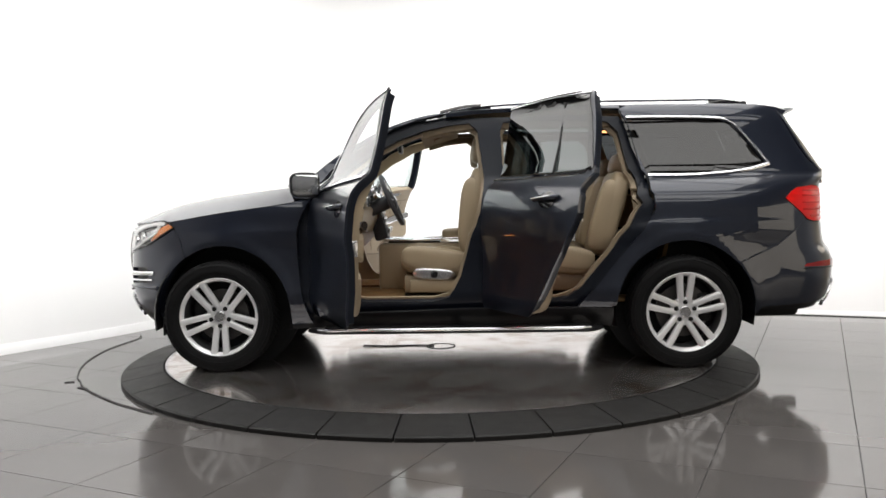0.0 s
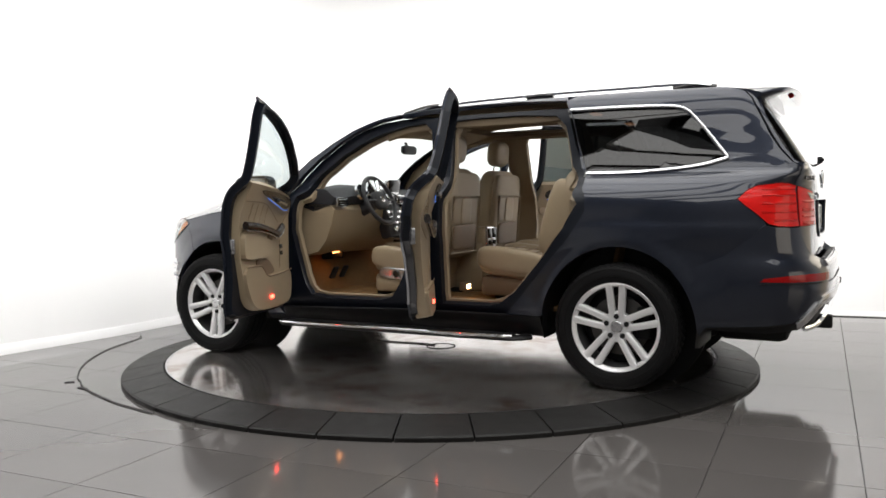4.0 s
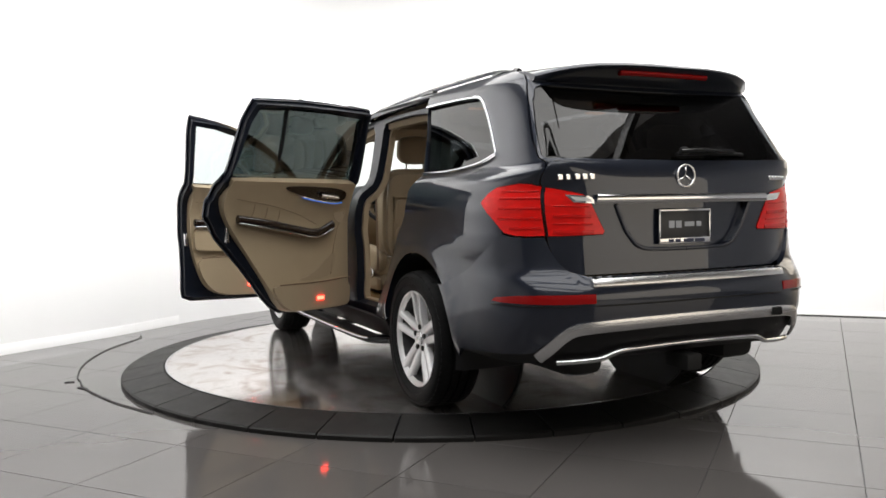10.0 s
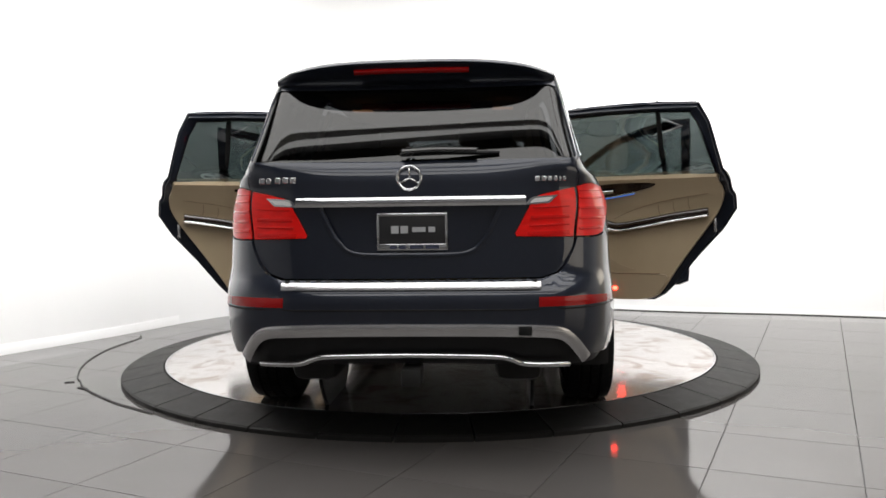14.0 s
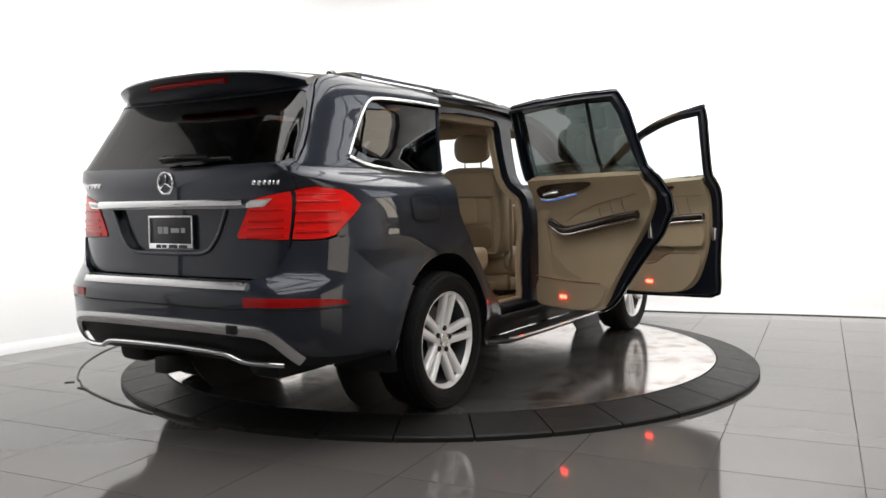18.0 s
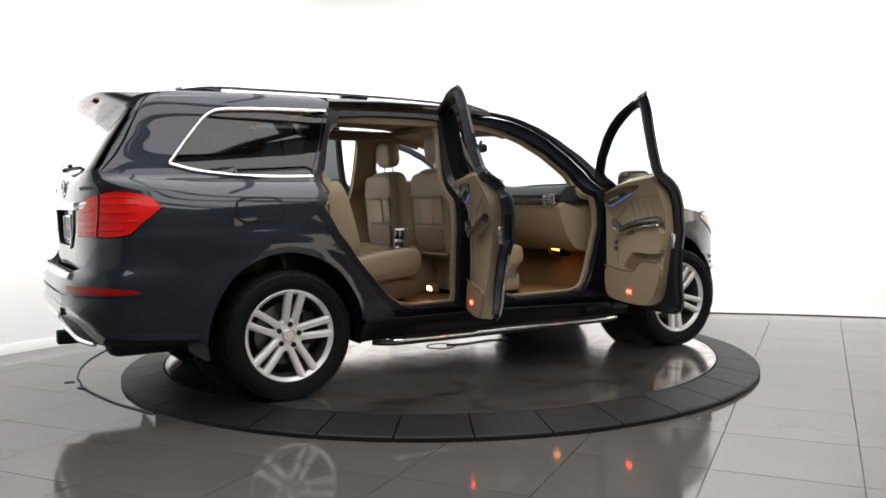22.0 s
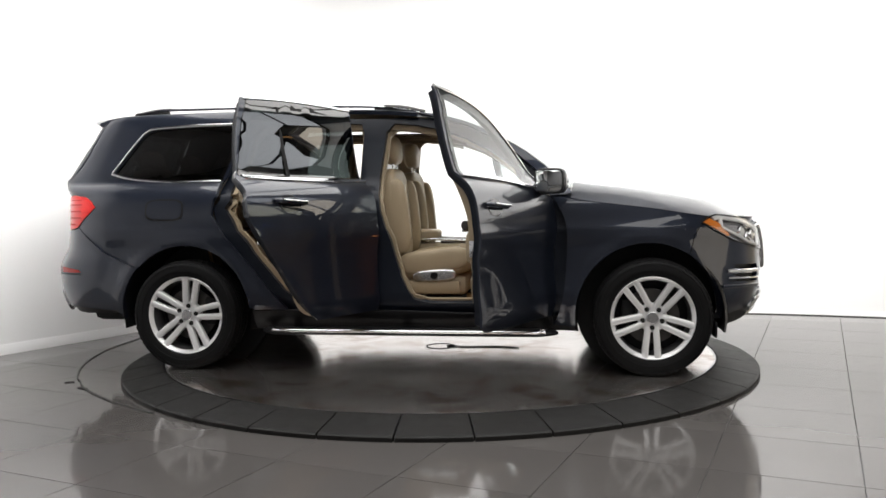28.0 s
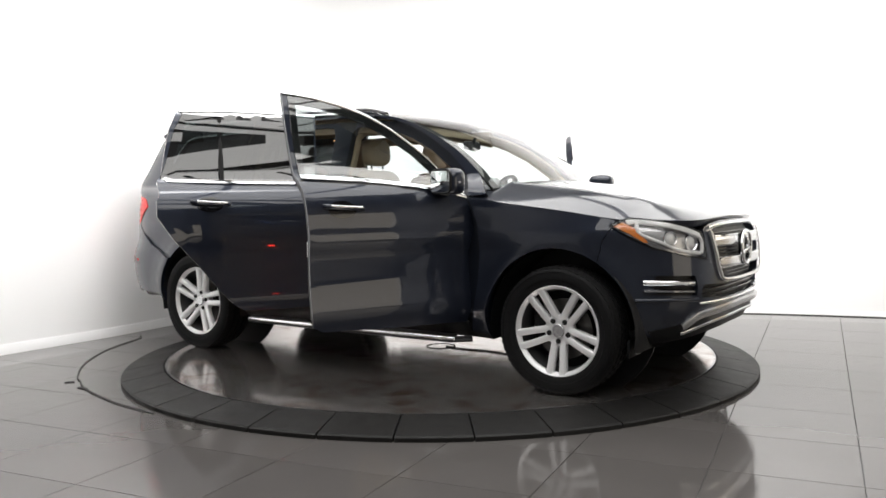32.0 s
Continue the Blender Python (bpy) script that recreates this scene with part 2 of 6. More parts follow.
class Shell:
    """The car's outer skin: at every height a rounded plan outline. A place on it is (s, z), s running along the outline
    from the middle of the tail round the left flank to the middle of the nose. X ahead of the rear axle, Y to the left."""
    XC = 1.40

    def __init__(self, width, tail, nose, flare=True, corner=4.0):
        self.w, self.t, self.n, self.flare = curve_table(width), curve_table(tail), curve_table(nose), flare
        xs, ys = [], []
        u = np.linspace(0, 1, 900)
        yt = u[:-1] ** 1.0 * 0.93
        xs += list(-(1 - yt ** corner) ** (1 / 12.0))
        ys += list(yt)
        xe = (1 - 0.93 ** corner) ** (1 / 12.0)
        xt = np.linspace(xe, 0, 500)
        xs += list(-xt)
        ys += list((1 - xt ** 12.0) ** (1 / corner))
        xe = (1 - 0.93 ** 3.2) ** (1 / 9.0)
        xt = np.linspace(0, xe, 500)[1:]
        xs += list(xt)
        ys += list((1 - xt ** 9.0) ** (1 / 3.2))
        yt = np.linspace(0.93, 0, 900)[1:]
        xs += list((1 - yt ** 3.2) ** (1 / 9.0))
        ys += list(yt)
        self.X, self.Y = np.array(xs), np.array(ys)
        self.S = np.concatenate([[0], np.cumsum(np.hypot(np.diff(self.X) * 2.46, np.diff(self.Y) * 0.95))])
        self.half = int(np.argmax(self.Y))
        # a squarer tail for the window zone
        t = self.X < 0
        edge = -(1 - 0.93 ** corner) ** (1 / 12.0)
        first = t & (np.arange(len(self.X)) < 899)
        wide = (1 - 0.93 ** 22.0) ** (1 / 12.0)
        self.X2 = np.where(first, -np.clip(1 - np.clip(self.Y, 0, 1) ** 22.0, 0, 1) ** (1 / 12.0), np.where(t, wide * self.X / -edge, self.X))
        self.Y2 = np.where(first | ~t, self.Y, np.clip(1 - np.abs(self.X2) ** 12.0, 0, 1) ** (1 / 22.0))

    def square(self, z):
        k = np.clip((z - 1.145) / 0.155, 0, 1)
        return k * k * (3 - 2 * k) * (1.0 if self.flare else 0.0)

    def ext(self, z):
        return np.interp(z, *self.w), self.XC - np.interp(z, *self.t), np.interp(z, *self.n) - self.XC

    def place(self, s, z, off=0.0):
        s, z = np.asarray(s, float), np.asarray(z, float)
        p = self._raw(s, z)
        if np.any(off):
            p = p + self.normal(s, z) * np.reshape(off, (-1, 1))
        return p

    def _raw(self, s, z):
        w, a, b = self.ext(z)
        end = self.S[-1]
        turned = np.where((s < 0) | (s > end), -1.0, 1.0)
        s = np.where(s < 0, -s, np.where(s > end, 2 * end - s, s))
        k = self.square(z)
        X = np.interp(s, self.S, self.X) * (1 - k) + np.interp(s, self.S, self.X2) * k
        Y = np.interp(s, self.S, self.Y) * (1 - k) + np.interp(s, self.S, self.Y2) * k
        x = self.XC + np.where(X < 0, X * a, X * b)
        y = Y * w
        if self.flare:
            for cx in (0.0, 3.065):
                d = np.hypot(x - cx, (z - 0.37) * 0.96)
                k = np.clip((0.66 - d) / 0.2, 0, 1)
                lip = np.clip((0.545 - d) / 0.075, 0, 1)
                y = y + (0.016 * k * k * (3 - 2 * k) + 0.008 * lip * lip * (3 - 2 * lip)) * np.clip(Y * 4 - 3, 0, 1)
        return np.stack([x, y * turned, z], -1)

    def normal(self, s, z):
        e = 0.004
        ds = self._raw(s + e, z) - self._raw(s - e, z)
        dz = self._raw(s, z + e) - self._raw(s, z - e)
        n = np.cross(dz, ds)
        n /= np.linalg.norm(n, axis=-1, keepdims=True) + 1e-12
        return n

    def x(self, x, z):
        """(s, z) of the flank's place at that x."""
        w, a, b = self.ext(z)
        q = (x - self.XC) / (a if x < self.XC else b)
        k = self.square(z)
        return float(np.interp(q, self.X * (1 - k) + self.X2 * k, self.S)), z

    def r(self, y, z):
        """(s, z) of the tail's place at that y."""
        w = self.ext(z)[0]
        k = self.square(z)
        return float(np.interp(y / w, (self.Y * (1 - k) + self.Y2 * k)[:self.half], self.S[:self.half])), z

    def f(self, y, z):
        """(s, z) of the nose's place at that y."""
        w = self.ext(z)[0]
        return float(np.interp(y / w, self.Y[self.half:][::-1], self.S[self.half:][::-1])), z


def dense(loop, step):
    out = []
    for (a, b), (c, d) in zip(loop, loop[1:] + loop[:1]):
        n = max(1, int(math.ceil(math.hypot(c - a, d - b) / step)))
        out += [(a + (c - a) * k / n, b + (d - b) * k / n) for k in range(n)]
    return out


def inside(px, py, loops):
    hit = np.zeros(px.shape, bool)
    for loop in loops:
        q = np.array(loop)
        for (x1, y1), (x2, y2) in zip(q, np.roll(q, -1, 0)):
            if y1 != y2:
                hit ^= ((y1 > py) != (y2 > py)) & (px < (x2 - x1) * (py - y1) / (y2 - y1) + x1)
    return hit


def sheet(loops, step):
    """A triangulated flat region with holes: points, triangles, boundary loops as index lists."""
    pts, edges, bounds = [], [], []
    for loop in loops:
        q = dense(loop, step * 0.6)
        i0 = len(pts)
        pts += q
        edges += [(i0 + k, i0 + (k + 1) % len(q)) for k in range(len(q))]
    b = np.array(pts)
    gx, gy = np.meshgrid(np.arange(b[:, 0].min() + step / 2, b[:, 0].max(), step), np.arange(b[:, 1].min() + step / 2, b[:, 1].max(), step))
    gx, gy = gx.ravel(), gy.ravel()
    keep = inside(gx, gy, loops)
    gx, gy = gx[keep], gy[keep]
    if len(gx):
        d = np.min((gx[:, None] - b[None, :, 0]) ** 2 + (gy[:, None] - b[None, :, 1]) ** 2, axis=1)
        k = d > (0.4 * step) ** 2
        pts += list(zip(gx[k], gy[k]))
    vs, _, fs, *_ = delaunay_2d_cdt([Vector(p) for p in pts], edges, [], 0, 1e-6)
    v = np.array([tuple(q) for q in vs])
    f = np.array([tuple(t) for t in fs])
    c = v[f].mean(axis=1)
    f = f[inside(c[:, 0], c[:, 1], loops)]
    a = v[f]
    area = (a[:, 1, 0] - a[:, 0, 0]) * (a[:, 2, 1] - a[:, 0, 1]) - (a[:, 2, 0] - a[:, 0, 0]) * (a[:, 1, 1] - a[:, 0, 1])
    f[area < 0] = f[area < 0][:, ::-1]
    return v, f


def mapped(name, loops, place, normal, off=0.0, thick=0.02, inward=False, side=1, step=0.06):
    """A panel: a flat region laid on a surface, with a flange round every edge."""
    v, f = sheet(loops, step)
    n = normal(v[:, 0], v[:, 1])
    p = place(v[:, 0], v[:, 1]) + n * off
    edge = {}
    for t in f:
        for a, b in ((t[0], t[1]), (t[1], t[2]), (t[2], t[0])):
            edge[(a, b)] = edge.get((a, b), 0) + 1
    rim = [e for e in edge if (e[1], e[0]) not in edge]
    verts, norms, faces = list(p), list(n), [list(t) for t in f]
    test = np.cross(p[f[:, 1]] - p[f[:, 0]], p[f[:, 2]] - p[f[:, 0]])
    if np.sum(test * n[f[:, 0]]) < 0:
        faces = [t[::-1] for t in faces]
        rim = [(b, a) for a, b in rim]
    if thick:
        k = thick if inward else -thick
        for a, b in rim:
            i = len(verts)
            o = np.cross(p[b] - p[a], n[a])
            o /= np.linalg.norm(o) + 1e-12
            verts += [p[a], p[b], p[b] + n[b] * k, p[a] + n[a] * k]
            sgn = 1.0
            norms += [o * sgn] * 4
            faces.append([i, i + 3, i + 2, i + 1])
    verts, norms = np.array(verts), np.array(norms)
    if inward:
        faces = [t[::-1] for t in faces]
        norms[:len(p)] *= -1
    if side < 0:
        verts = verts * np.array([1, -1, 1])
        norms = norms * np.array([1, -1, 1])
        faces = [t[::-1] for t in faces]
    return mesh_from(name, verts, faces, norms)


def panel(name, S, loops, mat, parent, label="", off=0.0, thick=0.02, inward=False, side=1, step=0.06, at=None):
    me = mapped(name, loops, lambda s, z: S.place(s, z), S.normal, off, thick, inward, side, step)
    return part(name, me, mat, parent, label, at)


def ribbon(name, S, path, width, mat, parent, label="", off=0.004, side=1, thick=0.006, at=None, bow=0.0):
    """A moulding of that width laid along a path of (s, z) on the skin."""
    q = np.array([tuple(p) for p in path], float)
    d = np.gradient(q, axis=0)
    d /= np.linalg.norm(d, axis=1, keepdims=True) + 1e-9
    up = np.stack([-d[:, 1], d[:, 0]], 1)
    rows = []
    for k, h in ((-0.5, -0.006), (-0.5, thick * 0.6), (-0.25, thick), (0.25, thick), (0.5, thick * 0.6), (0.5, -0.006)):
        g = q + up * (k * width)
        rows.append(S.place(g[:, 0], g[:, 1], np.full(len(g), off + 0.003 + h)) * np.array([1, side, 1]))
    bm = loft([[tuple(r[i]) for r in rows] for i in range(len(q))])
    return part(name, bm, mat, parent, label, at)


def fine(points, n=8):
    return [(p.x, p.y) for p in smooth_path([(a, b, 0) for a, b in points], n)]


# ---- the studio ----
def floor_material():
    m = material("polished_grey_floor_tile", (0.100, 0.094, 0.091), 0.07, spec=0.28, vary=0.16, vary_scale=1.1, rough_vary=0.035)
    return m


TILE = floor_material()
GROUT = material("dark_grey_grout", (0.034, 0.032, 0.031), 0.5)
WALL_PAINT = material("white_wall_paint", (0.84, 0.84, 0.845), 0.75, vary=0.015, vary_scale=1.5)
DARK_WALL = material("grey_studio_wall", (0.55, 0.55, 0.56), 0.8, vary=0.15, vary_scale=1.2)
CEILING_PAINT = material("dark_grey_ceiling_paint", (0.16, 0.16, 0.165), 0.8, vary=0.15, vary_scale=1.2)
TAN_WALL = material("beige_roller_shutter", (0.42, 0.36, 0.27), 0.6, vary=0.1, vary_scale=2)
RING_MAT = material("charcoal_rubber_ramp", (0.0090, 0.0086, 0.0083), 0.55, spec=0.28, bump=0.35, bump_scale=250, vary=0.18, vary_scale=7, rough_vary=0.08)
BEAM = material("black_steel_beam", (0.02, 0.02, 0.022), 0.5)
CABLE = material("black_cable_rubber", (0.012, 0.012, 0.012), 0.5)


def disc_material():
    """Dull dark steel with brown stains and worn, shinier patches."""
    m = material("stained_dark_steel_plate", (0.65, 0.62, 0.60), 0.135, 0.92, spec=0.5, vary=0.30, vary_scale=1.6, rough_vary=0.06, bump=0.03, bump_scale=40)
    nt = m.node_tree
    b = nt.nodes["Principled BSDF"]
    old = b.inputs["Base Color"].links[0].from_socket
    tc, n, r, mx = (nt.nodes.new(k) for k in ("ShaderNodeTexCoord", "ShaderNodeTexNoise", "ShaderNodeMapRange", "ShaderNodeMix"))
    n.inputs["Scale"].default_value, n.inputs["Detail"].default_value, n.inputs["Distortion"].default_value = 4.5, 9, 1.2
    r.inputs["From Min"].default_value, r.inputs["From Max"].default_value = 0.5, 0.68
    mx.data_type = "RGBA"
    mx.inputs["B"].default_value = (0.30, 0.195, 0.140, 1)
    nt.links.new(tc.outputs["Object"], n.inputs["Vector"])
    nt.links.new(n.outputs["Fac"], r.inputs["Value"])
    nt.links.new(r.outputs["Result"], mx.inputs["Factor"])
    nt.links.new(old, mx.inputs["A"])
    nt.links.new(mx.outputs["Result"], b.inputs["Base Color"])
    return m


PLATE = disc_material()
DISC_Z, DISC_R, RING_R = 0.070, 2.012, 2.295

# wall foot in plan, left to right; the far corner is rounded
FOOT = [(-5.2, -2.9), (-4.3, -1.2), (-3.52, 0.24), (-3.26, 0.66), (-2.96, 1.14), (-2.60, 1.86), (-2.26, 2.37), (-1.74, 3.0), (-1.2, 3.42), (-0.5, 3.52),
        (0.6, 3.08), (1.5, 2.62), (2.38, 2.23), (3.0, 2.03), (3.51, 1.88), (4.29, 1.58), (4.9, 1.33), (5.4, 1.1), (5.6, 1.0)]
WALL_H, WHITE_H = 5.0, 4.1


def cyclorama():
    path = smooth_path([(x, y, 0) for x, y in FOOT], 5)
    rings, upper = [], []
    for i, p in enumerate(path):
        d = (path[min(i + 1, len(path) - 1)] - path[max(i - 1, 0)]).normalized()
        o = Vector((-d.y, d.x, 0)) * 0.12
        rings.append([p, p + Vector((0, 0, WHITE_H)), p + o + Vector((0, 0, WHITE_H)), p + o])
        upper.append([p + o + Vector((0, 0, z)) for z in (WHITE_H, WALL_H)] + [p + 2 * o + Vector((0, 0, z)) for z in (WALL_H, WHITE_H)])
    # out of view: dark band added so the bonnet's sides reflect less white
    tagged(part("wall_dark_band", loft(upper), CEILING_PAINT), "dark grey band added out of view above the white cyclorama", "wall", kind="structure")
    wall = part("wall_cyclorama", loft(rings), WALL_PAINT)
    tagged(wall, "smooth white curved studio wall with scuffed foot", "wall", kind="structure")
    left = [q for q in path if q.x < -2.57]
    base = []
    for i, p in enumerate(left):
        d = (left[min(i + 1, len(left) - 1)] - left[max(i - 1, 0)]).normalized()
        o = Vector((d.y, -d.x, 0))
        z = 0.085
        base.append([p + o * 0.001, p + o * 0.006, p + o * 0.006 + Vector((0, 0, z - 0.003)), p + o * 0.004 + Vector((0, 0, z)), p + o * 0.001 + Vector((0, 0, z))])
    tagged(part("baseboard", loft(base), WALL_PAINT), "low white painted baseboard along the wall", "baseboard", kind="structure")
    right = [q for q in path if q.x > 1.3 and q.y > 0.9]
    base = []
    for i, p in enumerate(right):
        d = (right[min(i + 1, len(right) - 1)] - right[max(i - 1, 0)]).normalized()
        o = Vector((d.y, -d.x, 0))
        z = 0.05
        base.append([p + o * 0.001, p + o * 0.006, p + o * 0.006 + Vector((0, 0, z - 0.003)), p + o * 0.004 + Vector((0, 0, z)), p + o * 0.001 + Vector((0, 0, z))])
    tagged(part("baseboard", loft(base), WALL_PAINT), "low white painted curb along the wall", "baseboard", kind="structure")
    gap = []
    for i, p in enumerate(right):
        d = (right[min(i + 1, len(right) - 1)] - right[max(i - 1, 0)]).normalized()
        o = Vector((d.y, -d.x, 0))
        gap.append([p + o * 0.007, p + o * 0.014, p + o * 0.014 + Vector((0, 0, 0.009)), p + o * 0.007 + Vector((0, 0, 0.009))])
    tagged(part("trim", loft(gap), CABLE), "thin dark joint at the foot of the wall", "trim", kind="structure")


def room_shell():
    back = part("wall_back", box(12.4, 0.12, WALL_H, pose(0.8, -9.0, WALL_H / 2), 0.0), CEILING_PAINT)
    tagged(back, "grey wall behind the camera", "wall", kind="structure")
    for x, name, y0, y1, mat in ((-5.3, "wall_left", -9.0, -2.95, DARK_WALL), (6.9, "wall_right", -9.0, -4.6, TAN_WALL)):
        w = part(name, box(0.12, y1 - y0, WALL_H, pose(x, (y0 + y1) / 2, WALL_H / 2), 0.0), mat)
        tagged(w, "plain studio side wall", "wall", kind="structure")
    slabs = (("wall_beige", 0.0, 0.345, 0.0, 3.85, TAN_WALL, "beige painted studio side wall"), ("wall_white", 0.0, 0.345, 3.85, WALL_H, WALL_PAINT, "white upper part of the studio side wall"), ("wall_grey", 0.345, 1.0, 0.0, WALL_H, DARK_WALL, "grey studio side wall"))
    for name, f0, f1, z0, z1, mat, label in slabs:
        p, q = ((5.62 + 1.23 * f, 1.05 - 5.65 * f) for f in (f0, f1))
        w = part(name, loft([[(x, y, z0), (x, y, z1), (x + 0.12, y + 0.03, z1), (x + 0.12, y + 0.03, z0)] for x, y in (p, q)]), mat)
        tagged(w, label, "wall", kind="structure")
    c = part("ceiling", box(12.6, 13.0, 0.12, pose(0.8, -2.6, WALL_H + 0.06), 0.0), CEILING_PAINT)
    tagged(c, "grey studio ceiling", "ceiling", kind="structure")
    p = part("reflector_panel", box(6.6, 5.4, 0.06, pose(0.2, -0.9, SOFTBOX_Z + 0.02), 0.01), WALL_PAINT)
    tagged(p, "large white overhead reflector panel under the studio ceiling", "reflector")
    for x in (-2.9, 2.9):
        for y in (-2.6, 1.4):
            part("hanger_rod", tube([(x, y, SOFTBOX_Z + 0.04), (x, y, WALL_H)], 0.015), DARK_METAL, p)
    s = part("floor", box(12.6, 13.2, 0.1, pose(0.8, -2.6, -0.056), 0.0), GROUT)
    tagged(s, "grey tiled studio floor", "floor", kind="structure")
    return s




def ceiling_beams():
    """Black steel beams under the ceiling on the camera's side, seen only as reflections."""
    for y, turn in ((-3.75, 0.0), (-5.2, 9.0), (-7.0, -7.0)):
        b = part("ceiling_beam", box(10.6, 0.13, 0.20, pose(0.8, y, 4.26, rz=turn), 0.02), BEAM)
        tagged(b, "black steel beam under the studio ceiling", "beam", "beams under the ceiling")
    for x in (-3.2, 0.4, 4.0):
        b = part("ceiling_beam", box(0.14, 5.6, 0.18, pose(x, -5.9, 4.77), 0.02), BEAM)
        tagged(b, "black steel beam under the studio ceiling", "beam", "beams under the ceiling")
    for x, turn in ((-2.1, 28.0), (-0.6, 28.0), (0.9, 28.0), (2.4, 28.0)):
        b = part("ceiling_beam", box(0.07, 5.4, 0.10, pose(x, -0.6, 4.17, rz=turn), 0.015), BEAM)
        tagged(b, "slim black steel beam under the overhead light", "beam", "beams under the ceiling")


def strip_lights():
    """Long light panels over the camera's side of the studio."""
    for y in (-4.4, -6.1, -7.9):
        t = part("ceiling_light", box(7.6, 1.6, 0.07, pose(0.6, y, 4.445), 0.01), WALL_PAINT)
        tagged(t, "long white light panel under the studio ceiling", "ceiling light", "light panels under the ceiling")
        for x in (-2.4, 3.6):
            part("hanger_rod", tube([(x, y, 4.47), (x, y, WALL_H)], 0.012), DARK_METAL, t)


def daylit_gate():
    """The frame of the gate through which daylight enters at the side."""
    d = Vector((-0.965, 0.263, 0))
    across = Vector((0.263, 0.965, 0))
    base = Vector((6.62, -5.405, 0))
    g = tagged(new("studio_gate"), "low steel framed gate letting in daylight", "gate")
    for k in range(2):
        p = base + across * (-3.4 + 6.8 * k) + d * 0.05
        part("post", box(0.08, 0.08, 2.7, pose(p.x, p.y, 1.35, rz=-15.2), 0.01), BEAM, g)
    for z in (0.05, 2.66):
        p = base + d * 0.05
        part("rail", box(0.07, 6.9, 0.1, pose(p.x, p.y, z, rz=-15.2), 0.01), BEAM, g)
    p = base - d * 0.04
    part("gate_sheet", box(0.03, 6.8, 2.6, pose(p.x, p.y, 1.35, rz=-15.2), 0.005), TAN_WALL, g, "beige gate sheet")


def side_window():
    """The tall daylit window in the beige wall, seen only as a reflection in the car."""
    w = tagged(new("window_1"), "tall daylit studio window with dark bars", "window", kind="structure")
    across = Vector((-0.212, 0.977, 0))
    for k in range(4):
        p = Vector((5.60, 0.19, 0)) + across * (-0.84 + 0.56 * k)
        part("window_bar", box(0.05, 0.05, 3.4, pose(p.x, p.y, 3.25, rz=12.2), 0.008), BEAM, w)
    for z in (1.62, 3.86, 4.95):
        part("window_bar", box(0.05, 1.73, 0.07, pose(5.60, 0.19, z, rz=12.2), 0.008), BEAM, w)


cyclorama()
side_window()
daylit_gate()
strip_lights()
ceiling_beams()
floor = room_shell()


# ---- the turntable ----
def turntable():
    ring = tagged(new("turntable_ring"), "charcoal segmented ramp ring round the turntable", "turntable")
    n = 36
    for k in range(n):
        a0, a1 = radians(k * 10 + 4 + 0.12), radians(k * 10 + 14 - 0.12)
        prof = [(DISC_R + 0.006, 0.0), (DISC_R + 0.006, DISC_Z - 0.004), (DISC_R + 0.012, DISC_Z), (RING_R - 0.012, 0.030), (RING_R, 0.022), (RING_R, 0.0)]
        rings = [[(r * math.cos(a), r * math.sin(a), z) for r, z in prof] for a in np.linspace(a0, a1, 4)]
        part("segment", shade(loft(rings), True), RING_MAT, ring)
    plate = tagged(new("turntable_plate"), "round stained dark steel turntable plate", "turntable")
    for k in range(8):
        a0, a1 = radians(k * 45 + 20) + 0.0008, radians(k * 45 + 65) - 0.0008
        rings = []
        for a in np.linspace(a0, a1, 12):
            c, s = math.cos(a), math.sin(a)
            rings.append([(r * c, r * s, z) for r, z in ((0.113, 0.02), (0.113, DISC_Z), (1.0, DISC_Z), (DISC_R - 0.014, DISC_Z), (DISC_R - 0.014, 0.02))])
        part("plate_sector", shade(loft(rings), True), PLATE, plate)
    part("rim_band", spun([(DISC_R - 0.013, 0.02), (DISC_R - 0.013, DISC_Z + 0.001), (DISC_R - 0.002, DISC_Z + 0.001), (DISC_R - 0.002, 0.02)], segs=128, axis="Z"), ALU, plate, "bright steel rim band")
    part("hub_cover", disc(0.100, 0.010, pose(0, 0, DISC_Z - 0.004), 40, 0.002), PLATE, plate, "round steel hub cover")
    part("hub_ring", spun([(0.102, 0.04), (0.102, DISC_Z + 0.004), (0.112, DISC_Z + 0.004), (0.112, 0.04)], axis="Z"), DARK_METAL, plate)
    part("hub_cable", tube(smooth_path([(0.05, 0.0, DISC_Z + 0.006), (0.2, -0.03, DISC_Z + 0.005), (0.42, -0.01, DISC_Z + 0.005), (0.6, -0.04, DISC_Z + 0.005)], 5), 0.005, 6), CABLE, plate, "thin black cable on the plate")
    return plate


plate = turntable()


def floor_cable():
    pts = [(-2.72, 1.14), (-2.68, 0.98), (-2.74, 0.43), (-2.67, -0.16), (-2.52, -0.62), (-2.43, -0.78), (-2.30, -1.01), (-1.98, -1.37), (-1.76, -1.56), (-1.64, -1.66)]
    ob = part("floor_cable", tube(smooth_path([(x, y, 0.005) for x, y in pts], 8), 0.0045), CABLE)
    tagged(ob, "thin black cable lying on the floor beside the turntable", "cable")
    part("tape", box(0.09, 0.025, 0.004, pose(-2.33, -0.98, 0.004, rz=-35), 0.001), SEAL, ob, "black tape over the cable")
    part("tape", box(0.06, 0.02, 0.004, pose(-2.50, -0.79, 0.004, rz=20), 0.001), SEAL, ob, "black tape over the cable")


floor_cable()


